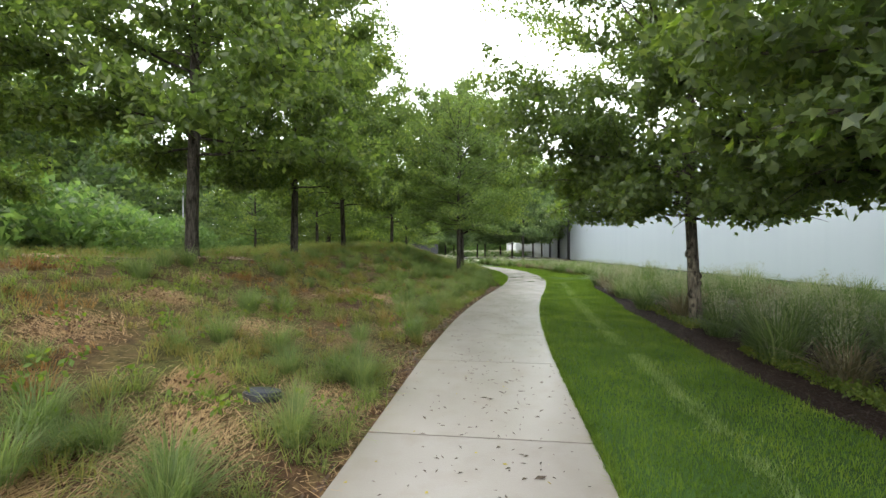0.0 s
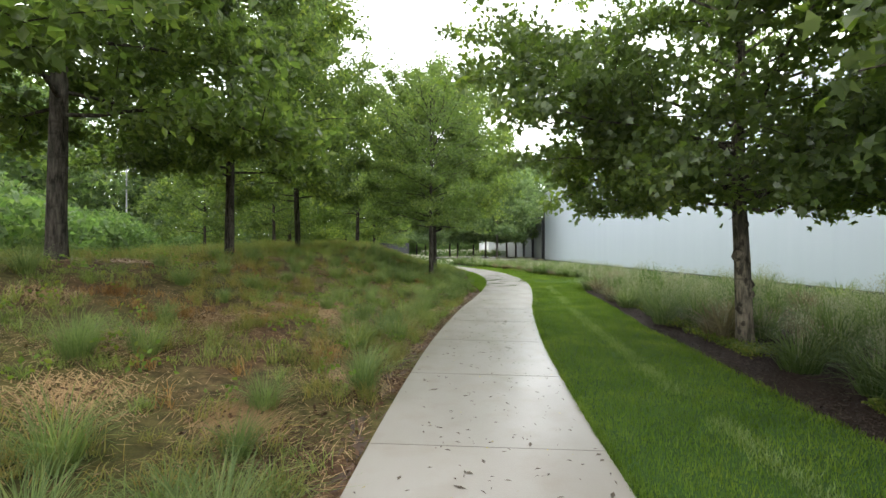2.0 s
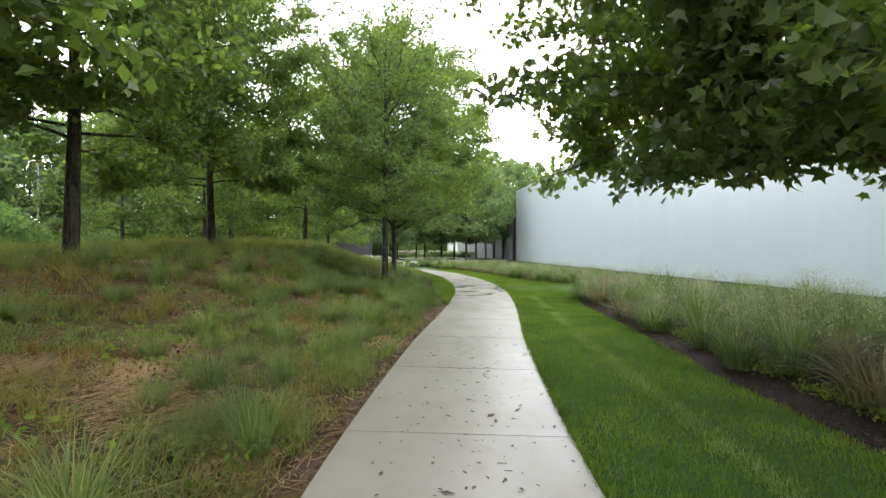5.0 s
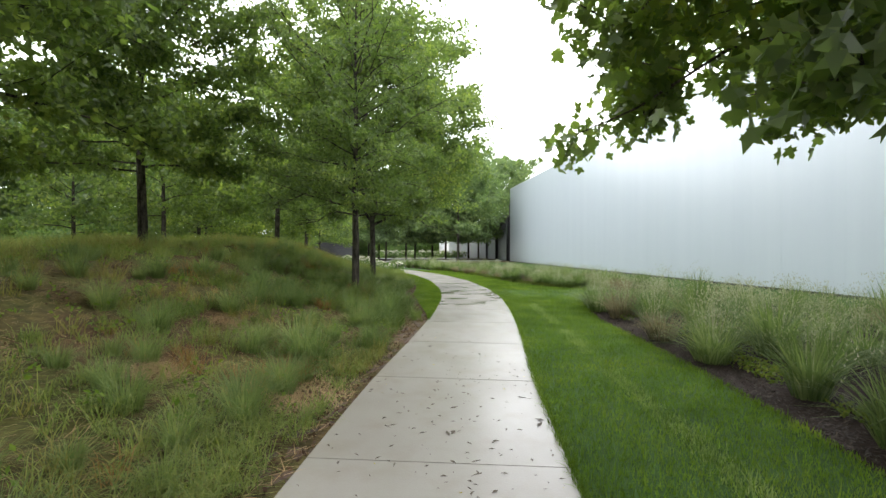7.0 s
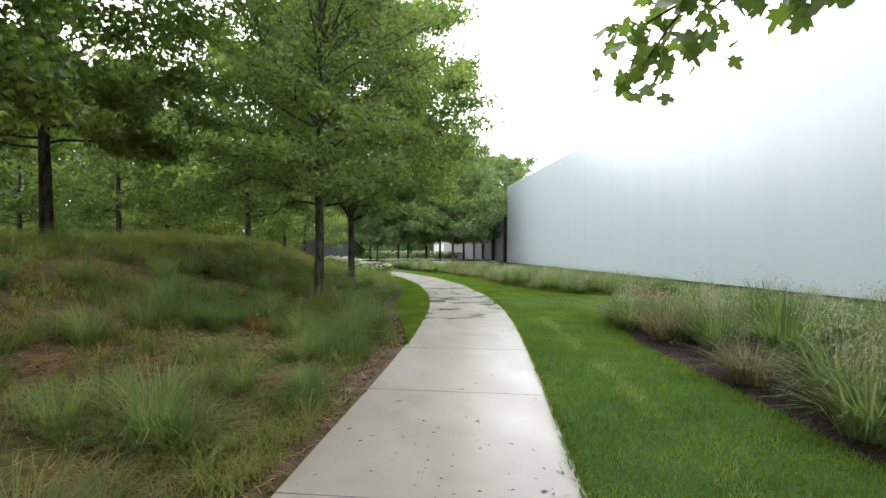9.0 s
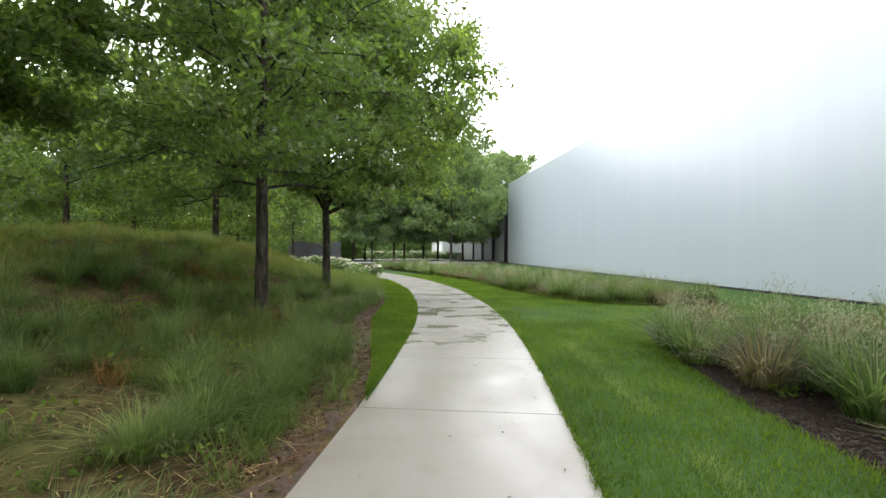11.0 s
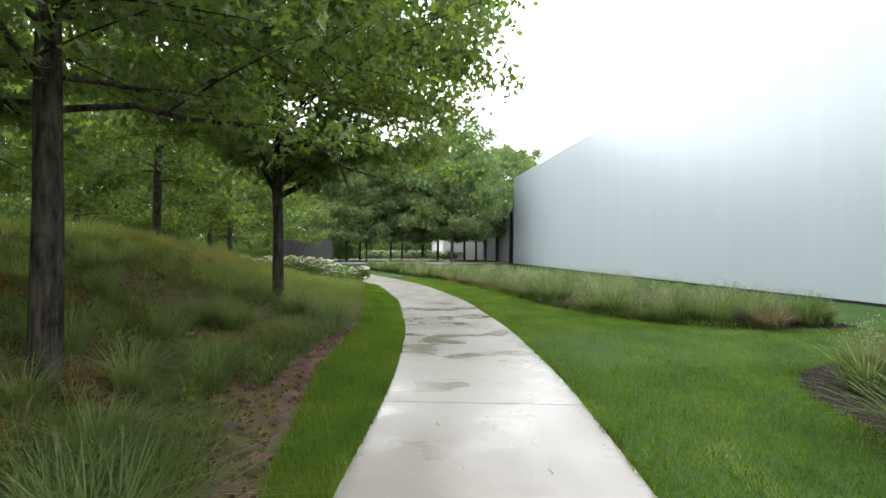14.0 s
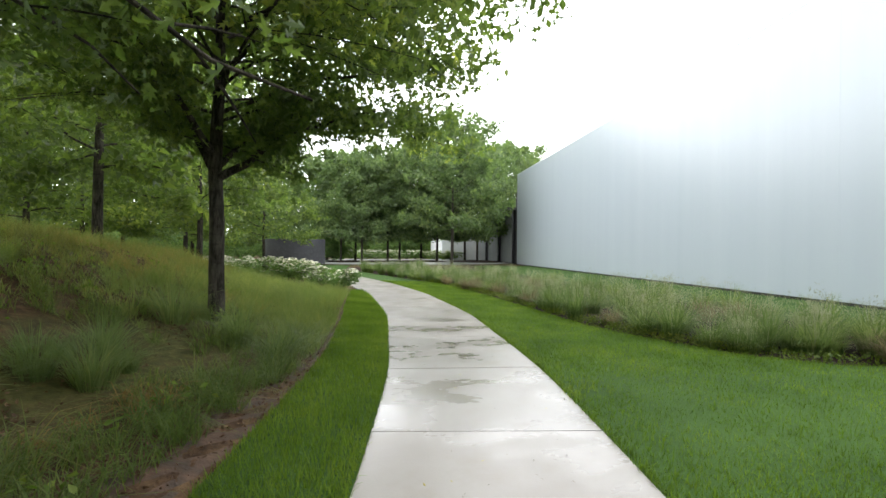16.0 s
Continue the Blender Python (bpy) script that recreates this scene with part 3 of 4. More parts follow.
        for q in range(twigs):
            at = rng.uniform(0.18, 0.98)
            p0 = np.array([np.interp(at, t, limb[:, m]) for m in range(3)])
            aa = a + rng.choice([-1, 1]) * rng.uniform(0.35, 1.25)
            ln = reach * rng.uniform(0.22, 0.48) * (1.2 - 0.5 * at)
            dirv = np.array([np.cos(aa), np.sin(aa), rng.uniform(-0.3, 0.65)])
            if sweeping:
                ln *= 0.6
            elif prune and np.hypot(*(p0 + dirv * ln)[:2]) > prune[0] and p0[2] < prune[1] + 0.5:
                continue
            if shape == "maple" and (p0 + dirv * ln)[2] < clear - 0.15:
                dirv[2] = abs(dirv[2])
            if near:
                tw = np.array([p0 + dirv * ln * s + np.array([0, 0, -0.1 * ln * s * s]) for s in (0, 0.4, 0.75, 1.0)])
                pieces.append(tube(tw, [0.35 * lr[2] + 0.003, 0.009, 0.006, 0.003], 3))
            for s in np.linspace(0.15, 1.05, 7):
                tips.append(p0 + dirv * ln * s)
        for s in np.linspace(0.4, 1.03, 6):
            tips.append(np.array([np.interp(min(s, 1), t, limb[:, m]) for m in range(3)]))
        if near:
            bv, bf = joined(pieces)
            part_of("branch", mesh_of("branch", bv, bf, bark, True), tree)
        else:
            loose += pieces
    if loose:
        bv, bf = joined(loose)
        part_of("branchwork", mesh_of("branchwork", bv, bf, bark, True), tree)
    tips = np.array(tips)
    pick = rng.integers(0, len(tips), leaf_n)
    c = tips[pick] + rng.normal(0, spread, (leaf_n, 3)) * np.array([1, 1, 0.75])
    if prune:
        c = c[((np.hypot(c[:, 0], c[:, 1]) < prune[0]) | (c[:, 2] > prune[1]) | ((shape == "maple") & (np.abs(np.arctan2(c[:, 1], c[:, 0]) - 2.03) < 0.45))) & (c[:, 2] > clear - 0.10 + 0.46 * np.sin(2.3 * c[:, 0] + 0.7) * np.cos(2.9 * c[:, 1]) + rng.normal(0, 0.08, len(c)))]
        if knobs:
            c = c[(c[:, 2] > clear + 0.75) | (rng.random(len(c)) < 0.6)]
        else:
            c = c[rng.random(len(c)) < np.interp(c[:, 2], [3.8, 5.8, 8.5], [1.0, 0.38, 0.24])]
    fine = None
    if knobs:
        sweep = (np.abs(np.arctan2(c[:, 1], c[:, 0]) - 2.03) < 0.5) & (np.hypot(c[:, 0], c[:, 1]) > 2.2) & (c[:, 2] < 4.2)
        c = c[~sweep | (rng.random(len(c)) < 0.62)]
        fine = (np.abs(np.arctan2(c[:, 1], c[:, 0]) - 2.03) < 0.55) & (np.hypot(c[:, 0], c[:, 1]) > 2.0) & (c[:, 2] < 4.4)
    part_of("crown", leaves_mesh("crown", c, leaf_size * rng.uniform(0.6, 1.2, len(c)), rng, leaf, lobes, inner, plain_leaf, fine), tree)
    return tagged(tree, label, "tree")


def plant(tree, x, y, turn_deg=0, scale=1.0, first=False):
    m = pose(x, y, float(ground_z(x, y)), 0, 0, turn_deg) @ Matrix.Scale(scale, 4)
    if first:
        tree.matrix_basis = m
        return tree
    ob = copy_thing(tree, m)
    ob.scale = (scale, scale, scale)
    return ob


oak_big = make_tree(11, 12.0, 4.6, 2.35, 0.14, 74000, 0.172, OAK_BARK, OAK_LEAF, 50, lobes=2, inner=0.55, plain_leaf=1, twigs=10, spread=0.17, label="tall dark green oak with a straight trunk on the grassy mound")
oak_mid = make_tree(12, 8.5, 3.0, 1.95, 0.095, 50000, 0.118, OAK_BARK, YOUNG_OAK_LEAF, 54, lobes=7, inner=0.55, prune=(2.6, 3.0), label="young oak with pointed lobed leaves standing in the meadow grass", spread=0.12)
oak_low = make_tree(21, 9.4, 4.2, 2.15, 0.105, 104000, 0.152, OAK_BARK, OAK_LEAF, 58, lobes=7, inner=0.84, plain_leaf=2, forks=((-0.25, 2.05, 2.3, 0.62, 0.58), (2.75, 2.1, 1.6, 1.25, 0.55), (1.3, 2.2, 2.0, 0.9, 0.5), (-2.0, 2.35, 1.8, 1.0, 0.5), (0.2, 3.0, 3.9, 0.55, 0.3), (-0.45, 3.5, 4.1, 0.62, 0.3), (-0.1, 4.2, 3.8, 0.7, 0.26), (-0.9, 4.6, 3.6, 0.8, 0.26)), label="forked young oak with low spreading limbs beside the path", spread=0.19)
maple = make_tree(13, 9.5, 5.2, 2.2, 0.12, 126000, 0.13, MAPLE_BARK, MAPLE_LEAF, 66, "maple", lobes=5, inner=0.62, plain_leaf=1, twigs=12, label="maple with a knobby pale trunk in the mulch bed", knobs=True, spread=0.145, lean=-0.085, prune=(3.15, 2.6))
plant(maple, 5.32, 9.5, 0, 1, True)
plant(oak_big, -5.73, 10.3, 0, 1, True)
plant(oak_big, -5.22, 15.85, 110, 0.92)
plant(oak_big, -4.8, 21.75, 220, 0.82)
plant(oak_big, -12.4, 8.3, 60, 0.95)
plant(maple, 5.0, 3.4, 240, 0.95)
# unseen maple behind the start, added only to shade the near lawn
plant(maple, 4.4, -3.2, 250, 0.95)
plant(oak_mid, 0.72, 21.0, 0, 1, True)
plant(oak_low, 1.15, 26.8, 0, 1.0, True)
grove_oak = make_tree(14, 9.5, 4.1, 2.2, 0.13, 12500, 0.26, OAK_BARK, OAK_LEAF, 26, lobes=1, label="dark green oak standing in the grove behind the mound", near=False, spread=0.25)
plant(grove_oak, -3.75, 33.0, 0, 1, True)
plaza_tree = make_tree(16, 13.5, 5.4, 3.1, 0.15, 13500, 0.40, OAK_BARK, PLAZA_LEAF, 34, "maple", lobes=1, label="dense dark green tree planted in a bed of the plaza", near=False, spread=0.3)
plant(plaza_tree, 11.0, 62.2, 0, 1, True)
wood = make_tree(15, 14.0, 5.8, 1.2, 0.2, 7600, 0.55, OAK_BARK, FAR_LEAF, 26, "wood", lobes=1, label="tall woodland tree behind the meadow", near=False, twigs=8, spread=0.5)
plant(wood, -32, 44, 0, 1, True)
rng = np.random.default_rng(5)
for x, y in ((-27, 9), (-31, 20), (-27, 31), (-34, 34), (-37, 45), (-22, 52), (-33, 2), (-36, 12), (-39, 26), (-30, 14.5), (-32, 26), (-29, 38), (-42, 36), (-27, 58), (-34, 56), (-41, 8)):
    plant(wood, x, y, rng.uniform(0, 360), 1.0)
for x, y, s in ((-3.1, 38.3, 0.85), (-9.3, 33.4, 0.9), (-10, 40, 0.95), (-6.5, 46, 0.9), (-12, 47, 1.0), (-15, 36, 0.9), (-9, 54, 1.0), (-14, 55, 1.0), (-4, 53, 0.85)):
    plant(grove_oak, x, y, rng.uniform(0, 360), s)
for x, y, s in ((0.35, 67, 0.8), (1.7, 70.8, 0.85), (2.5, 64.6, 0.72), (5.1, 67.2, 0.85), (6.5, 70, 0.8), (9.1, 71.6, 0.95), (10.6, 69.3, 0.9), (14.9, 74.7, 1.0), (15.0, 68.6, 0.86), (-7, 72, 0.9), (-3, 78, 0.9), (21.5, 85, 1.2), (26, 91, 1.3)):
    plant(plaza_tree, x, y, rng.uniform(0, 360), s)
for k in range(27):
    a = radians(-16 + k * 4.7 + rng.uniform(-1, 1))
    d = rng.uniform(44, 58) if k % 2 else rng.uniform(66, 92)
    x, y = 0 - d * math.sin(a), 30 + d * math.cos(a) * 1.1
    if y > 64 and x > -14:
        y += 26
    plant(wood, x, y, rng.uniform(0, 360), rng.uniform(0.75, 1.1))

# ---- shrubs on the far side of the mound ----


def make_shrub(seed, wide, high, leaf_n, size, leaf, label, blossoms=0):
    """A rounded, uneven shrub: woody stems and leaves over several lobes."""
    rng = np.random.default_rng(seed)
    shrub = new("shrub", None)
    stems = []
    heads = []
    for k in range(11):
        a, q = rng.uniform(0, 2 * np.pi), rng.uniform(0.2, 1.0)
        top = np.array([np.cos(a) * wide * 0.75 * q, np.sin(a) * wide * 0.75 * q, high * rng.uniform(0.45, 1.0) * (1.1 - 0.45 * q)])
        stems.append(tube(np.array([[0, 0, -0.1], top * [0.3, 0.3, 0.45], top]), [0.03, 0.02, 0.008], 5))
        heads.append(top)
    v, f = joined(stems)
    part_of("stem_cluster", mesh_of("stem_cluster", v, f, OAK_BARK, True), shrub)
    heads = np.array(heads)
    c = heads[rng.integers(0, len(heads), leaf_n)]
    off = rng.normal(0, 1, (leaf_n, 3))
    off /= np.linalg.norm(off, axis=1)[:, None]
    c = c * np.array([1, 1, rng.uniform(0.9, 1.0)]) + off * (rng.uniform(0.4, 1, leaf_n) ** 0.5)[:, None] * np.array([wide * 0.38, wide * 0.38, high * 0.26])
    c[:, 2] = np.abs(c[:, 2])
    part_of("foliage", leaves_mesh("foliage", c, size * rng.uniform(0.6, 1.25, leaf_n), rng, leaf, 1), shrub)
    if blossoms:
        pts, faces = [], []
        top = c[np.argsort(-(c[:, 2] + 0.25 * rng.normal(0, 1, leaf_n)))][:blossoms]
        for p in top:
            b = len(pts)
            s = rng.uniform(0.05, 0.085)
            pts.append(p + np.array([0, 0, 0.01]))
            for m in range(6):
                an = m * np.pi / 3
                pts.append(p + s * np.array([np.cos(an), np.sin(an), 0.55 + 0.2 * rng.normal()]))
            faces += [(b, b + 1 + m, b + 1 + (m + 1) % 6) for m in range(6)]
        part_of("blossom", mesh_of("blossom", pts, faces, PETAL), shrub, "small white blossoms")
    return tagged(shrub, label, "shrub")


thicket = make_shrub(31, 3.0, 3.4, 3400, 0.29, SHRUB_LEAF, "pale green overgrown shrub in the thicket behind the mound")
plant(thicket, -19, 20, 0, 1, True)
for k in range(44):
    x = -14.5 - 8 * rng.random() - 0.08 * k
    y = -2 + k * 1.35 + rng.uniform(-1, 1)
    if k > 26:
        x = -20 - 10 * rng.random()
    plant(thicket, x, y, rng.uniform(0, 360), rng.uniform(0.75, 1.25))
for k in range(16):
    plant(thicket, -18 + 2.2 * k * 0.55 + rng.uniform(-1, 1), 60 + rng.uniform(0, 9) + 0.5 * k, rng.uniform(0, 360), rng.uniform(0.6, 0.9))

for k in range(16):
    plant(thicket, -16 + 2.7 * k + rng.uniform(-0.8, 0.8), 96 + rng.uniform(-2, 5), rng.uniform(0, 360), rng.uniform(0.9, 1.4))

rose = make_shrub(33, 0.9, 0.75, 1300, 0.12, SHRUB_LEAF, "low shrub covered with small white blossoms", 130)
rose.name = "flowering_shrub"
first = True
ends = ((2.35, 36.2), (1.3, 37.6), (0.2, 39.2), (-0.9, 41.0), (-2.0, 43.0), (-3.2, 45.2), (-4.4, 47.6), (-5.6, 50.2), (-6.8, 53))
for x, y in ends:
    for dx, dy in ((0, 0), (-0.9, 0.55), (-1.7, 1.2)):
        ob = plant(rose, x + dx + rng.uniform(-0.15, 0.15), y + dy, rng.uniform(0, 360), rng.uniform(0.85, 1.15), first)
        tagged(ob, group="white flowering hedge by the path")
        first = False
for k in range(18):
    ob = plant(rose, -4.0 + 1.15 * k, 84 + 2.0 * math.sin(k * 0.7), rng.uniform(0, 360), 1.7)
    tagged(ob, group="white flowering hedge beyond the plaza")

# ---- plaza, curved wall and far buildings ----
pv, pf = [], []
for k in range(41):
    a = 2 * math.pi * k / 40
    pv.append((5 + 14.5 * math.cos(a), 71 + 11.5 * math.sin(a), 0.035))
centre = len(pv)
pv.append((6, 71, 0.035))
for k in range(40):
    pf.append((k, k + 1, centre))
tagged(new("plaza_pavement", mesh_of("plaza_pavement", pv, pf, PAVING)), "wet pale paving of a small plaza between planting beds", "pavement", kind="structure")


def planting_bed(x, y, rx, ry):
    v, f = [], []
    for ring, (q, z) in enumerate(((1.0, 0.0), (0.97, 0.09), (0.6, 0.14), (0.0, 0.16))):
        for k in range(28):
            a = 2 * math.pi * k / 28
            v.append((x + rx * q * math.cos(a), y + ry * q * math.sin(a), z + 0.03))
    for ring in range(3):
        for k in range(28):
            i, j = ring * 28 + k, ring * 28 + (k + 1) % 28
            f.append((i, j, j + 28, i + 28))
    tagged(new("planting_bed", mesh_of("planting_bed", v, f, MULCH, True)), "raised oval planting bed of dark mulch round tree trunks", "planting bed", kind="structure")


planting_bed(2.2, 68.3, 3.4, 2.2)
planting_bed(8.3, 70.4, 3.6, 2.2)
planting_bed(15.3, 70.5, 3.0, 3.4)

curved = new("curved_wall", None)
tagged(curved, "dark charcoal curved garden wall in level courses", "wall")
rngw = np.random.default_rng(8)
for course in range(11):
    v, f = [], []
    z0, z1 = 0.2 * course, 0.2 * course + 0.1992
    push = rngw.uniform(-0.002, 0.002)
    n = 30
    for k in range(n + 1):
        a = radians(168 + 150 * k / n)
        for rr, zz in ((3.15 + push, z0), (3.15 + push, z1), (2.75, z1), (2.75, z0)):
            v.append((-3.0 + rr * math.cos(a), 63.4 + rr * math.sin(a), zz))
    for k in range(n):
        for c in range(4):
            i, j = k * 4 + c, k * 4 + (c + 1) % 4
            f.append((i, j, j + 4, i + 4))
    f += [(0, 1, 2, 3), (n * 4, n * 4 + 1, n * 4 + 2, n * 4 + 3)]
    part_of("course", mesh_of("course", v, f, DARK_WALL), curved)

annex = new("glazed_annex", None)
tagged(annex, "grey glazed wing set back beyond the white building's corner", "building")
for k in range(3):
    ya = 66.2 + 4.4 * k
    xa = 18.25 - 0.07 * (ya - 66)
    part("pane", box_bm(xa, ya + 0.03, 0.1, xa + 0.05, ya + 4.36, 5.6), GREY_GLASS, annex)
    part("mullion", box_bm(xa - 0.03, ya - 0.025, 0, xa + 0.1, ya + 0.025, 5.7), DARK_METAL, annex)
part("body", box_bm(18.6, 66, 0, 34, 79.4, 5.9), DARK_WALL, annex)
part("fascia", box_bm(17.1, 66, 5.71, 18.59, 79.4, 5.95, 0.02), DARK_METAL, annex)
white = new("white_pavilion", None)
tagged(white, "low white walled building beyond the plaza trees", "building")
part("wall", box_bm(13.2, 82, 0, 24, 82.3, 4.6, 0.02), PALE_WALL, white)
part("side_wall", box_bm(13.2, 82.31, 0, 13.5, 94, 4.6, 0.02), PALE_WALL, white)
part("roof", box_bm(13.0, 81.8, 4.61, 24.2, 94, 4.8, 0.02), ROOF, white)


def lamp_pole(x, y, high):
    pole = new("street_lamp", None)
    pole.location = (x, y, float(ground_z(x, y)))
    v, f = tube(np.array([[0, 0, -0.2], [0, 0, high * 0.5], [0, 0, high]]), [0.09, 0.075, 0.06], 10)
    part_of("post", mesh_of("post", v, f, POLE_METAL, True), pole)
    v, f = tube(np.array([[0, 0, high - 0.1], [0.5, 0, high], [1.0, 0, high + 0.02]]), [0.035, 0.035, 0.03], 6)
    part_of("arm", mesh_of("arm", v, f, POLE_METAL, True), pole)
    part("lamp_head", box_bm(0.8, -0.15, high - 0.08, 1.5, 0.15, high + 0.06, 0.03), POLE_METAL, pole)
    tagged(pole, "thin grey metal street lamp rising behind the shrubs", "street lamp")


lamp_pole(-27, 46.9, 9.0)
lamp_pole(-30.7, 67.7, 7.6)

# ---- grasses ----


def blades(centers, heights, width, lean, rng, levels=3):
    """Bent tapering blades from their foot points: vertices and triangles."""
    n = len(centers)
    a = rng.uniform(0, 2 * np.pi, n)
    out = np.column_stack([np.cos(a), np.sin(a), np.zeros(n)])
    side = np.column_stack([-np.sin(a), np.cos(a), np.zeros(n)])
    h = heights[:, None]
    w = (width * rng.uniform(0.6, 1.3, n))[:, None]
    ln = (lean * rng.uniform(0.3, 1.2, n))[:, None]
    up = np.array([0, 0, 1.0])
    if levels == 1:
        v = np.stack([centers - side * w, centers + side * w, centers + up * h + out * h * ln], 1)
        tri = np.array([(0, 1, 2)])
    else:
        mid = centers + up * h * 0.6 + out * h * ln * 0.35
        top = centers + up * h * (1 - 0.28 * ln) + out * h * ln
        v = np.stack([centers - side * w, centers + side * w, mid - side * w * 0.75, mid + side * w * 0.75, top], 1)
        tri = np.array([(0, 1, 3), (0, 3, 2), (2, 3, 4)])
    f = (np.arange(n)[:, None, None] * v.shape[1] + tri[None]).reshape(-1, 3)
    return v.reshape(-1, 3), f


def stuff(name, v, f, material, label, category):
    return tagged(new(name, mesh_of(name, v, f, material)), label, category, kind="stuff")


def patch_noise(x, y, s, seed):
    return np.array([noise.noise((a * s, b * s, seed)) for a, b in zip(x, y)])


def on_ground(x, y, lift=0.0):
    return np.column_stack([x, y, ground_z(x, y) + lift])


rng = np.random.default_rng(77)
# mown lawn
n = 340000
y = rng.uniform(0.6, 40, n)
u = rng.random(n)
inner = path_x(y) + HALF + 0.012
outer = np.where(y < 22.6, np.interp(y, BED_Y, BED_X) + 0.05, np.where(y < 24.6, 12.5, np.interp(y, BED2_Y, BED2_X)))
x = inner + (outer - inner) * u
wide = outer - inner
keep = rng.random(n) < np.clip(wide / 3.2, 0.3, 1)
x, y = x[keep], y[keep]
n2 = 60000
y2 = rng.uniform(18.2, 35, n2)
i2 = path_x(y2) - HALF - 0.012
x2 = i2 + (left_lawn_edge(y2) - i2) * rng.random(n2)
x, y = np.concatenate([x, x2]), np.concatenate([y, y2])
hh = rng.uniform(0.03, 0.065, len(x)) * (1 + 0.9 * (rng.random(len(x)) < 0.04)) + 0.035 * rng.random(len(x)) * (np.arange(len(x)) >= len(x) - n2)
v, f = blades(on_ground(x, y, 0.01), hh, 0.0055, 0.55, rng, 1)
stuff("lawn_grass", v, f, LAWN_BLADE, "short bright green blades of mown lawn grass", "lawn grass")
# pale streak of longer blades left by the mower
n = 14000
y = rng.uniform(1.0, 21, n)
x = path_x(y) + HALF + 0.95 + 0.25 * np.sin(y * 0.21) + rng.normal(0, 0.07, n)
keep = patch_noise(x, y, 0.8, 6.0) > -0.1
v, f = blades(on_ground(x[keep], y[keep], 0.012), rng.uniform(0.04, 0.085, int(keep.sum())), 0.0045, 0.8, rng, 1)
stuff("mown_streak", v, f, PALE_BLADE, "pale bent grass blades in a streak along the lawn", "lawn grass")
# taller uncut edge over the concrete
n = 9000
y = rng.uniform(0.5, 34, n)
side = np.where((rng.random(n) < 0.35) & (y > 18.5), -1, 1)
x = path_x(y) + side * (HALF + rng.uniform(0.0, 0.06, n))
v, f = blades(on_ground(x, y, 0.0), rng.uniform(0.05, 0.12, n), 0.004, 0.9, rng)
stuff("edge_grass", v, f, LAWN_BLADE, "longer grass blades leaning over the path's edge", "lawn grass")


def meadow_edge(y):
    return np.where(y > 18.0, left_lawn_edge(y) - 0.1 - 0.26 * np.exp(-((y - 21.5) / 2.6) ** 2), path_x(y) - HALF - 0.07 - 0.12 * smooth(3, 6, y) - 0.2 * smooth(14.5, 17.5, y))


# bare, straw-covered patches: place and size
n_bare = 66
bare_y = 1.2 + 27 * rng.random(n_bare) ** 1.25
bare_r = rng.uniform(0.16, 0.5, n_bare)
bare_x = meadow_edge(bare_y) - 0.3 - 7.5 * rng.random(n_bare) ** 1.2
bare_turn = rng.uniform(0, np.pi, n_bare)


def bareness(x, y):
    """1 in the middle of the nearest bare patch, 0 outside."""
    out = np.zeros(len(x))
    for px, py, pr in zip(bare_x, bare_y, bare_r):
        out = np.maximum(out, 1 - np.hypot(x - px, (y - py) / 1.2) / pr)
    return out


# meadow: many small tufts, greener by the path and in patches
n = 8200
y = 0.8 + 33 * rng.random(n) ** 1.25
u = rng.random(n) ** 1.45 * 12
x = meadow_edge(y) - 0.05 - u
y = np.concatenate([y, rng.uniform(17, 34, 3600)])
u = np.concatenate([u, rng.random(3600) ** 1.1 * 8])
n = len(y)
x = meadow_edge(y) - 0.05 - u
pn = patch_noise(x, y, 0.55, 3.0)
thin = 1 - 0.35 * smooth(16, 19, y) * (1 - smooth(26, 29, y)) * (1 - smooth(3.5, 5, u))
keep = (rng.random(n) < np.clip(0.72 + 1.9 * pn, 0.12, 1) * thin) & (np.hypot(x + 1.52, (y - 3.75) / 1.4) > 0.36) & (bareness(x, y) < 0.1 + 0.3 * rng.random(n))
x, y, u, pn = x[keep], y[keep], u[keep], pn[keep]
per = 32
tall = rng.uniform(0.10, 0.32, len(x)) * np.interp(u, [0, 1.2, 5, 12], [1.05, 0.9, 0.85, 1.1]) * np.interp(y, [0, 12, 18, 34], [0.8, 0.95, 1.3, 1.4])
cx = np.repeat(x, per) + rng.normal(0, 0.045, len(x) * per)
cyy = np.repeat(y, per) + rng.normal(0, 0.045, len(x) * per)
lush = patch_noise(x, y, 0.35, 9.0) + 0.25 * patch_noise(x, y, 1.6, 4.0) + 0.35 * np.exp(-u / 1.5) + 0.14 * smooth(8, 13, y) + 0.2 * smooth(15, 19, y) + rng.normal(0, 0.2, len(x))
# tufts near the path by the young oaks get the shade-darkened blades
shaded = smooth(13, 17, y) * (1 - smooth(24, 28, y)) * (1 - smooth(2.6, 4.6, u)) + rng.normal(0, 0.18, len(x)) > 0.5
rusty = (patch_noise(x, y, 0.75, 12.0) + rng.normal(0, 0.12, len(x)) > 0.27) & (u > 0.5) & (u < 5.5) & (y < 24)
dead = np.repeat(rusty, per)
green = np.repeat((lush > 0.20) & ~shaded & ~rusty, per)
soft = np.repeat((lush > 0.02) & shaded & ~rusty, per)
hts = np.repeat(tall, per) * rng.uniform(0.6, 1.25, len(cx))
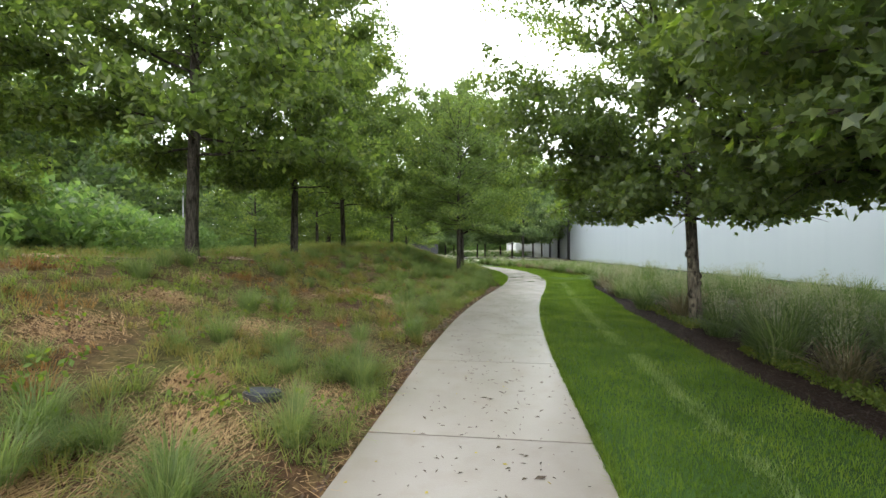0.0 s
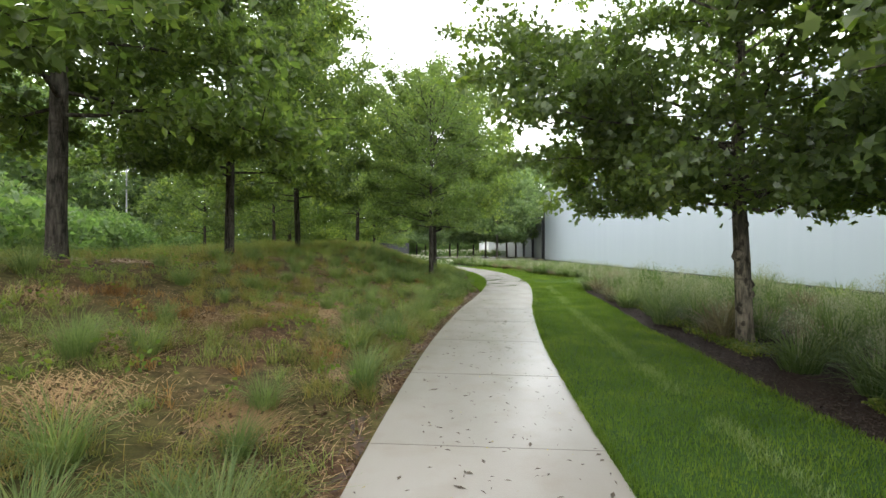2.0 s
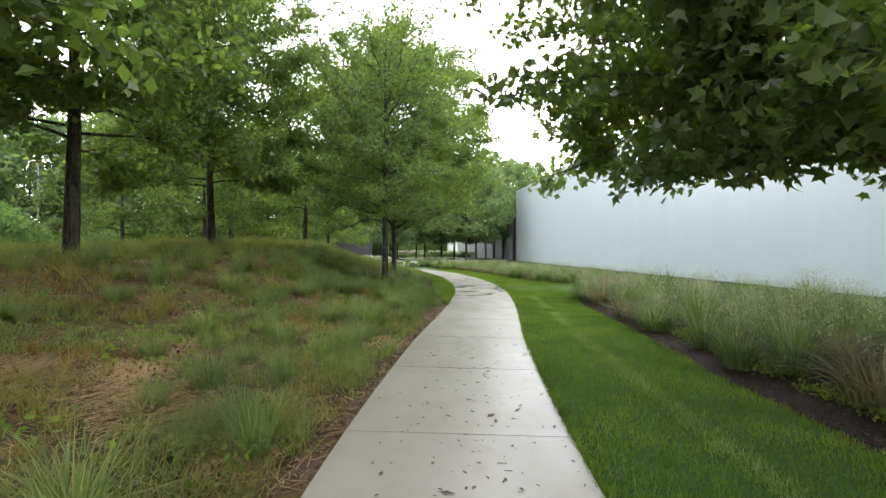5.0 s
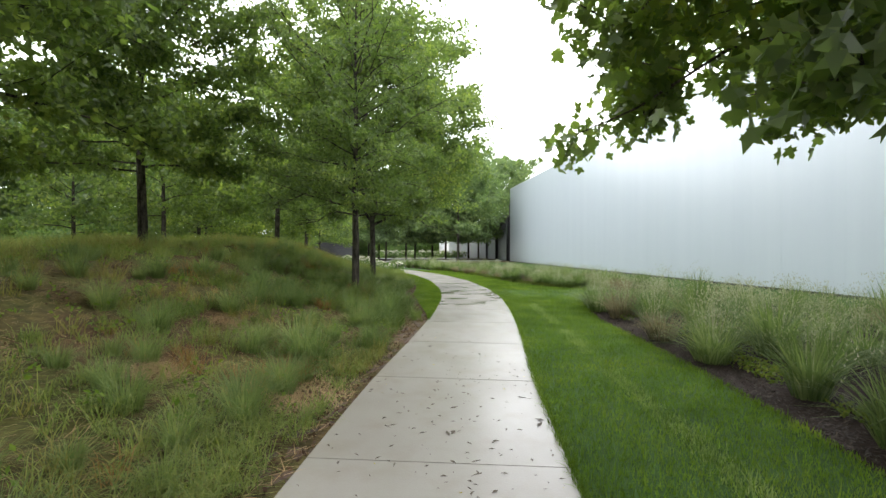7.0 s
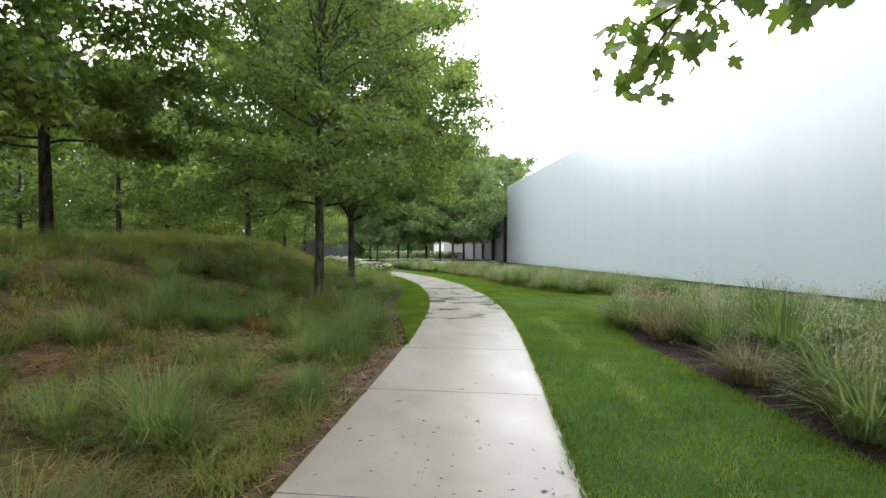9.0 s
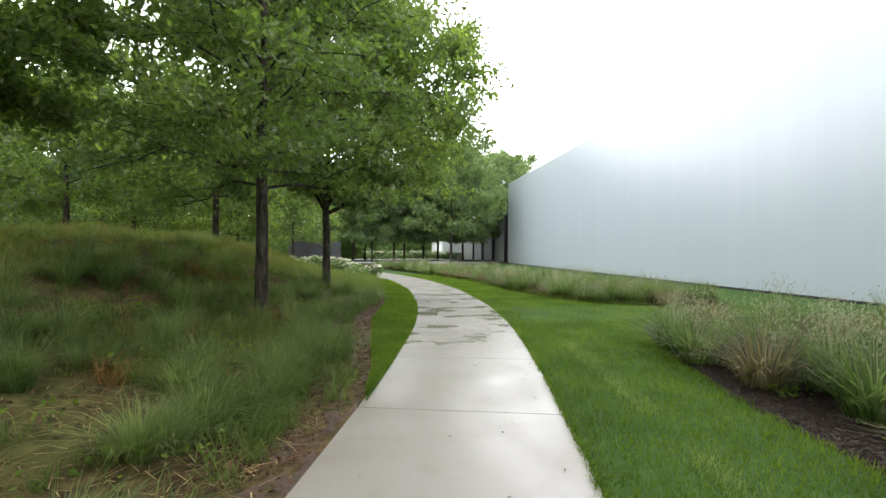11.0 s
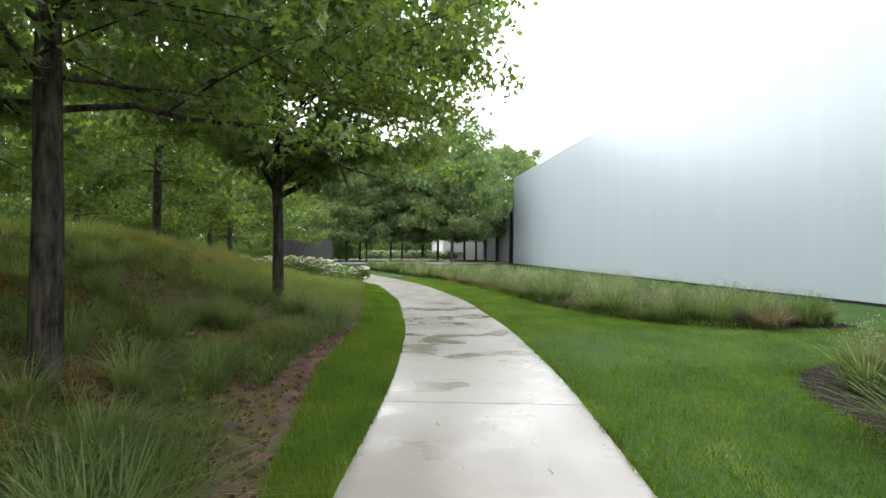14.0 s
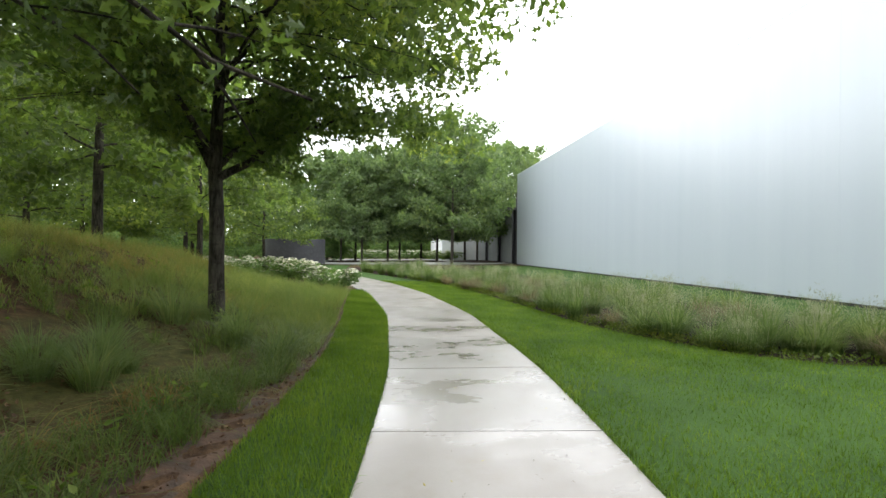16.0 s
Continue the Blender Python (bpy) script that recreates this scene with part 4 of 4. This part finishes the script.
for pick, material, name, label in ((green, GREEN_BLADE, "green_meadow_grass", "soft green tufts of uncut meadow grass"), (soft, SHADED_BLADE, "dark_meadow_grass", "soft meadow grass tufts with tree shade in their darker green"), (dead, RUST_BLADE, "rusty_meadow_grass", "rust-brown withered tufts among the meadow grass"), (~green & ~soft & ~dead, MEADOW_BLADE, "dry_meadow_grass", "yellowing tufts of uncut meadow grass with straw")):
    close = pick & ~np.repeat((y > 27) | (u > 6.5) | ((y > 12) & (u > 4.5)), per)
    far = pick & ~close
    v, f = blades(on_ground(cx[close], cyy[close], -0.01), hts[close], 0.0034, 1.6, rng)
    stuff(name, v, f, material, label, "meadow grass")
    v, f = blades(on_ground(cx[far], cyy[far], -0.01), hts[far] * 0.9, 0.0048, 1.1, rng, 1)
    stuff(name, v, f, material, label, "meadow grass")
# straw lying on the soil: thin everywhere, thick and combed one way in the bare patches
STRAW = leafy("dry_straw", ((0.0, (0.14, 0.080, 0.038)), (0.5, (0.32, 0.20, 0.095)), (1.0, (0.55, 0.40, 0.22))), (1, 1, 0.9), share=0.1)
n1, n2 = 14000, 44000
y = 0.8 + 17 * rng.random(n1) ** 1.2
x = meadow_edge(y) + 0.1 - 8 * rng.random(n1) ** 1.3
which = rng.choice(np.flatnonzero(bare_y < 16), n2)
x = np.concatenate([x, bare_x[which] + rng.normal(0, 0.5, n2) * bare_r[which]])
y = np.concatenate([y, bare_y[which] + rng.normal(0, 0.6, n2) * bare_r[which]])
a = np.concatenate([rng.uniform(0, 2 * np.pi, n1), bare_turn[which] + rng.normal(0, 0.5, n2)])
keep = x < meadow_edge(y) + 0.1
x, y, a = x[keep], y[keep], a[keep]
n = len(x)
c = on_ground(x, y, 0.012)
d = np.column_stack([np.cos(a), np.sin(a), rng.uniform(-0.03, 0.28, n)]) * rng.uniform(0.06, 0.24, n)[:, None]
s = np.column_stack([-np.sin(a), np.cos(a), np.zeros(n)]) * 0.004
v = np.stack([c - s, c + s, c + d], 1).reshape(-1, 3)
stuff("straw_litter", v, np.arange(len(v)).reshape(-1, 3), STRAW, "dry straw and dead stems lying on the soil", "straw")
# brown leaf litter on the bare soil
n = 9000
which = rng.integers(0, n_bare, n)
x = np.concatenate([bare_x[which] + rng.normal(0, 0.5, n) * bare_r[which], np.zeros(6000)])
y = np.concatenate([bare_y[which] + rng.normal(0, 0.6, n) * bare_r[which], rng.uniform(2, 28, 6000)])
x[n:] = meadow_edge(y[n:]) + rng.uniform(-0.4, 0.3, 6000)
keep = x < np.where(y > 18, left_lawn_edge(y), path_x(y) - HALF) - 0.02
c = on_ground(x[keep], y[keep], 0.02)
LITTER = leafy("dead_leaf", ((0.0, (0.030, 0.017, 0.010)), (0.6, (0.10, 0.055, 0.030)), (1.0, (0.24, 0.155, 0.09))), (1, 1, 0.9), share=0.1, rough=0.7)
v, f = leaf_arrays(c, rng.uniform(0.02, 0.055, len(c)), rng, 2)
stuff("dead_leaves", v, f, LITTER, "small brown dead leaves lying on the bare soil", "leaf litter")


def make_tuft(name, seed, count, high, base, width, lean, material, label, category, plumes=0):
    """One clump of long arching grass blades."""
    r = np.random.default_rng(seed)
    a, q = r.uniform(0, 2 * np.pi, count), r.random(count) ** 0.6 * base
    foot = np.column_stack([q * np.cos(a), q * np.sin(a), np.full(count, -0.02)])
    h = high * r.uniform(0.55, 1.1, count)
    w = width * r.uniform(0.6, 1.2, count)
    ln = lean * r.uniform(0.15, 1.1, count)
    aa = a + r.normal(0, 0.5, count)
    out = np.column_stack([np.cos(aa), np.sin(aa), np.zeros(count)])
    side = np.column_stack([-np.sin(aa), np.cos(aa), np.zeros(count)])
    rows = []
    for t, ww in ((0.0, 1.0), (0.4, 0.95), (0.75, 0.6), (1.0, 0.0)):
        p = foot + out * (h * ln * t ** 1.8)[:, None] + np.array([0, 0, 1.0]) * (h * (t - 0.42 * ln * t ** 2.6))[:, None]
        if ww:
            rows += [p - side * (w * ww)[:, None], p + side * (w * ww)[:, None]]
        else:
            rows.append(p)
    v = np.stack(rows, 1)
    tri = np.array([(0, 1, 3), (0, 3, 2), (2, 3, 5), (2, 5, 4), (4, 5, 6)])
    f = (np.arange(count)[:, None, None] * 7 + tri[None]).reshape(-1, 3)
    tuft = new(name, mesh_of(name, v.reshape(-1, 3), f, material))
    if plumes:
        a = r.uniform(0, 2 * np.pi, plumes)
        q = r.random(plumes) * high * 0.5
        top = np.column_stack([q * np.cos(a), q * np.sin(a), high * r.uniform(0.8, 1.15, plumes) - q * 0.3])
        foot = top * np.array([0.2, 0.2, 0.0])
        sd = np.column_stack([-np.sin(a), np.cos(a), np.zeros(plumes)]) * 0.0022
        stem = np.stack([foot - sd, foot + sd, top], 1)
        quads = []
        for p in top:
            for m in range(5):
                cpt = p + np.array([r.normal(0, 0.03), r.normal(0, 0.03), r.uniform(-0.16, 0.04)])
                dv = np.array([r.normal(0, 0.5), r.normal(0, 0.5), 1.0])
                dv *= 0.034 / np.linalg.norm(dv)
                sv = np.cross(dv, r.normal(0, 1, 3))
                sv *= 0.0055 / np.linalg.norm(sv)
                quads.append((cpt - sv, cpt + sv, cpt + dv))
        v = np.concatenate([stem.reshape(-1, 3), np.array(quads).reshape(-1, 3)])
        part_of("seedhead", mesh_of("seedhead", v, np.arange(len(v)).reshape(-1, 3), PLUME), tuft, "pale feathery seedheads")
    return tagged(tuft, label, category)


PLUME = leafy("pale_seedhead", ((0.0, (0.19, 0.20, 0.125)), (0.6, (0.32, 0.33, 0.22)), (1.0, (0.48, 0.47, 0.34))), (1.1, 1.1, 0.9))
TUFT_BLADE = leafy("tuft_blade", ((0.0, (0.068, 0.102, 0.04)), (0.6, (0.15, 0.198, 0.082)), (1.0, (0.29, 0.30, 0.13))), (1.5, 1.6, 0.9), patch=0.8, gloss=0.12)
TUFT_LABEL = "arching green grass tuft at the meadow's edge by the path"
tufts = [make_tuft("grass_tuft", 50 + k, 250, (0.44, 0.52, 0.38)[k], 0.10, 0.0030, 1.15, TUFT_BLADE, TUFT_LABEL, "grass tuft") for k in range(3)]
used = set()
spots = [(y0 + rng.uniform(-0.3, 0.3), rng.uniform(0.15, 0.75)) for y0 in np.arange(2.6, 22, 0.75)] + [(1.6 + 25 * rng.random() ** 1.2, 0.5 + 6.0 * rng.random() ** 1.3) for _ in range(110)] + [(rng.uniform(14.5, 27), 0.25 + 4.5 * rng.random() ** 1.2) for _ in range(60)]
for y, off in spots:
    x = float(meadow_edge(np.array(y))) - off
    k = int(rng.integers(0, 3))
    m = pose(x, y, float(ground_z(x, y)), 0, 0, rng.uniform(0, 360))
    s = rng.uniform(0.55, 1.2) * (1.2 if y > 14.5 else 1.0)
    if k not in used:
        used.add(k)
        tufts[k].matrix_basis = m
        ob = tufts[k]
    else:
        ob = copy_thing(tufts[k], m @ Matrix.Scale(s, 4))
        ob.scale = (s, s, s)
    tagged(ob, group="tufts along the meadow edge")

# broad-leaved weeds
WEED = leafy("weed_leaf", ((0.0, (0.06, 0.11, 0.02)), (0.6, (0.13, 0.20, 0.035)), (1.0, (0.24, 0.26, 0.05))), (1.5, 1.6, 0.7))
n = 300
y = 1.5 + 28 * rng.random(n) ** 1.2
x = meadow_edge(y) - 0.2 - 7 * rng.random(n) ** 1.2
c = np.repeat(on_ground(x, y), 16, 0) + rng.normal(0, 1, (n * 16, 3)) * np.array([0.08, 0.08, 0.05]) + np.array([0, 0, 0.13])
me = leaves_mesh("weeds", c, rng.uniform(0.035, 0.075, n * 16), rng, WEED, 2)
tagged(new("broadleaf_weed", me), "small yellow-green broad-leaved weeds among the grass", "weeds", kind="stuff")

# beds of ornamental grass
TAN_BLADE = leafy("tan_bunch_blade", ((0.0, (0.07, 0.07, 0.04)), (0.5, (0.15, 0.13, 0.08)), (0.85, (0.24, 0.20, 0.13)), (1.0, (0.32, 0.27, 0.18))), (1.3, 1.3, 0.9), patch=0.5, gloss=0.12)
bunches = [make_tuft("ornamental_grass", 60 + k, 240, (0.80, 0.72, 0.88, 0.66)[k], (0.17, 0.20, 0.15, 0.19)[k], 0.0088, (1.05, 1.25, 0.9, 1.2)[k], TAN_BLADE if k == 3 else BED_BLADE, "tan and green bunch of ornamental grass with dry blades" if k == 3 else "tall bunch of grey-green ornamental grass with pale seedheads", "ornamental grass", (48, 60, 22, 22)[k]) for k in range(4)]
used = set()
spots = []
for row in range(8):
    for y in np.arange(-2, 22.0, 1.0):
        yy = y + rng.uniform(-0.35, 0.35) + 0.5 * (row % 2)
        x = np.interp(yy, BED_Y, BED_X) + np.interp(yy, [0, 8, 12, 20], [1.1, 1.05, 0.8, 0.5]) + row * 0.95 + rng.uniform(-0.28, 0.28)
        if x < 12.0 and yy < 21.9 and (x - 5.32) ** 2 + (yy - 9.5) ** 2 > 0.4 and not (yy > 20.5 and x > 11):
            spots.append((x, yy, rng.uniform(0.75, 1.35)))
for row in range(5):
    for y in np.arange(25.0, 50, 0.8):
        yy = y + rng.uniform(-0.3, 0.3) + 0.45 * (row % 2)
        x = np.interp(yy, BED2_Y, BED2_X) + 0.28 + row * 0.9 + rng.uniform(-0.2, 0.2)
        if x < 12.0:
            spots.append((x, yy, rng.uniform(0.65, 1.1)))
for k in range(14):
    spots.append((8.55 + 0.26 * k + rng.uniform(-0.1, 0.1), 25.75 - 0.055 * k + rng.uniform(-0.25, 0.35), rng.uniform(0.6, 0.95)))
spots.sort(key=lambda p: p[0] - np.interp(p[1], [0, 22, 30, 50], [3.4, 7.0, 7.3, 3.0]) + 0.02 * abs(p[1] - 14))
rest_v, rest_f, rest_n = [], [], 0
rest_mesh = [(np.array([q.co for q in b.data.vertices]), np.array([tuple(p.vertices) for p in b.data.polygons])) for b in bunches]
for idx, (x, y, s) in enumerate(spots):
    k = int(rng.choice(4, p=(0.3, 0.28, 0.27, 0.15)))
    turn_deg = rng.uniform(0, 360)
    m = pose(x, y, float(ground_z(x, y)), 0, 0, turn_deg)
    if k not in used:
        used.add(k)
        bunches[k].matrix_basis = m
        tagged(bunches[k], group="ornamental grasses in the mulch beds")
    elif idx < 290:
        ob = copy_thing(bunches[k], m @ Matrix.Scale(s, 4))
        ob.scale = (s, s, s)
        tagged(ob, group="ornamental grasses in the mulch beds")
    else:
        v, f = rest_mesh[k]
        ca, sa = math.cos(radians(turn_deg)), math.sin(radians(turn_deg))
        w = np.column_stack([v[:, 0] * ca - v[:, 1] * sa, v[:, 0] * sa + v[:, 1] * ca, v[:, 2]]) * s + np.array([x, y, float(ground_z(x, y))])
        rest_v.append(w)
        rest_f.append(f + rest_n)
        rest_n += len(w)
if rest_v:
    stuff("ornamental_grass_bank", np.concatenate(rest_v), np.concatenate(rest_f), BED_BLADE, "bank of grey-green ornamental grass before the glass wall", "ornamental grass")

# low yellow-green ground cover between mulch and bunches
COVER = leafy("ground_cover", ((0.0, (0.05, 0.09, 0.018)), (0.6, (0.12, 0.16, 0.03)), (1.0, (0.24, 0.23, 0.06))), (1.4, 1.5, 0.7))
n = 22000
y = rng.uniform(0.5, 44, n)
y = np.where((y > 19) & (y < 24.7), y - 15, y)
x = np.where(y < 20, np.interp(y, BED_Y, BED_X) + np.interp(y, [0, 8, 12, 18], [0.55, 0.6, 0.55, 0.5]), np.interp(y, BED2_Y, BED2_X) + 0.02) + np.abs(rng.normal(0, 0.3, n))
keep = patch_noise(x, y, 0.9, 5.0) > -0.12
x, y = x[keep], y[keep]
v, f = leaf_arrays(on_ground(x, y, 0.03) + np.array([0, 0, 0.11]) * rng.random(len(x))[:, None], rng.uniform(0.03, 0.065, len(x)), rng, 2)
stuff("ground_cover", v, f, COVER, "low yellow-green ground cover along the mulch", "ground cover")

# bark chips on the mulch
n = 16000
y = rng.uniform(0.5, 22.3, n)
x = np.interp(y, BED_Y, BED_X) + rng.random(n) ** 1.3 * 1.1
c = on_ground(x, y, 0.028)
a = rng.uniform(0, 2 * np.pi, n)
d = np.column_stack([np.cos(a), np.sin(a), rng.normal(0, 0.35, n)]) * rng.uniform(0.008, 0.026, n)[:, None]
s = np.column_stack([-np.sin(a), np.cos(a), rng.normal(0, 0.3, n)]) * rng.uniform(0.003, 0.007, n)[:, None]
v = np.stack([c - d - s, c + d - s, c + d + s, c - d + s], 1).reshape(-1, 3)
CHIP = leafy("bark_chip", ((0.0, (0.010, 0.007, 0.006)), (0.6, (0.035, 0.023, 0.018)), (1.0, (0.10, 0.07, 0.055))), (1, 1, 1), share=0.02, rough=0.7)
stuff("bark_chips", v, np.arange(len(v)).reshape(-1, 4), CHIP, "loose dark bark chips on the mulch bed", "mulch")

# fallen leaf bits on the path
n = 900
y = np.concatenate([rng.uniform(0.5, 15, 760), rng.uniform(15, 30, 140)])
u = np.clip(rng.normal(0.15, 0.5, n), -0.92, 0.92) * HALF
x = path_x(y) + u
c = np.column_stack([x, y, np.full(n, 0.004)])
a = rng.uniform(0, 2 * np.pi, n)
L = rng.uniform(0.008, 0.03, n) * (1 + (rng.random(n) < 0.08)) * np.where(y > 14, 0.6, 1.0)
d = np.column_stack([np.cos(a), np.sin(a), np.zeros(n)]) * L[:, None]
s = np.column_stack([-np.sin(a), np.cos(a), np.zeros(n)]) * (L * rng.uniform(0.2, 0.5, n))[:, None]
lift = np.array([0, 0, 1.0]) * rng.uniform(0.0, 0.006, n)[:, None]
v = np.stack([c - d, c + s + lift, c + d, c - s + lift], 1).reshape(-1, 3)
stuff("leaf_litter", v, np.arange(len(v)).reshape(-1, 4), DEBRIS, "dark bits of fallen leaves on the wet concrete", "leaf litter")

# yellow leaf pieces, pale crumbs and thin twigs on the path
n = 90
y = rng.uniform(2, 26, n)
c = np.column_stack([path_x(y) + rng.uniform(-0.85, 0.85, n), y, np.full(n, 0.006)])
v, f = leaf_arrays(c, rng.uniform(0.02, 0.045, n), rng, 2)
v[:, 2] = 0.004 + 0.006 * rng.random(len(v))
stuff("yellow_leaf", v, f, leafy("yellow_fallen_leaf", ((0.0, (0.16, 0.13, 0.03)), (0.6, (0.34, 0.27, 0.05)), (1.0, (0.50, 0.38, 0.09))), (1, 1, 0.8), share=0.1), "small yellowed leaves fallen on the concrete path", "leaf litter")
twig_parts = []
for k in range(26):
    ty = rng.uniform(3, 22)
    p0 = np.array([float(path_x(ty)) + rng.uniform(-0.8, 0.8), ty, 0.006])
    ta, tl = rng.uniform(0, 2 * np.pi), rng.uniform(0.03, 0.08)
    bend = rng.uniform(-0.3, 0.3)
    line = np.array([p0 + tl * q * np.array([np.cos(ta + bend * q), np.sin(ta + bend * q), 0]) for q in (0, 0.35, 0.7, 1.0)])
    twig_parts.append(tube(line, [0.003, 0.0027, 0.002, 0.001], 4))
v, f = joined(twig_parts)
stuff("twigs", v, f, DEBRIS, "thin dark twigs lying on the concrete path", "twigs")

# ---- small things in the meadow ----
LID = plain("dark_blue_grey_plastic", (0.018, 0.022, 0.030), (0.035, 0.04, 0.052), 20, 0.75)
lid = new("valve_cover", None)
lx, lyy = -1.57, 3.96
lid.matrix_basis = pose(lx, lyy, float(ground_z(lx, lyy)) + 0.035, -6, 8, 20)
bm = bmesh.new()
bmesh.ops.create_cone(bm, cap_ends=True, segments=32, radius1=0.155, radius2=0.145, depth=0.03)
part("plate", bm, LID, lid)
bm = bmesh.new()
bmesh.ops.create_cone(bm, cap_ends=True, segments=32, radius1=0.175, radius2=0.172, depth=0.05, matrix=Matrix.Translation((0, 0, -0.035)))
part("rim", bm, DARK_METAL, lid)
part("finger_slot", box_bm(-0.035, 0.05, 0.0155, 0.035, 0.07, 0.019), DARK_METAL, lid)
tagged(lid, "round dark plastic valve cover lying in the meadow straw", "valve cover")

hx, hy = 0.69, 21.14
a = np.linspace(radians(-110), radians(80), 14)
ring = np.column_stack([hx + 0.24 * np.cos(a), hy + 0.24 * np.sin(a), np.zeros(14)])
ring[:, 2] = ground_z(ring[:, 0], ring[:, 1]) + 0.05 * np.sin(np.linspace(0, np.pi, 14)) - 0.005
v, f = tube(ring, np.full(14, 0.009), 8)
HOSE = plain("grey_hose", (0.10, 0.10, 0.085), (0.18, 0.175, 0.15), 15, 0.6)
tagged(new("drip_hose", mesh_of("drip_hose", v, f, HOSE, True)), "short loop of grey drip hose showing above the soil", "hose")
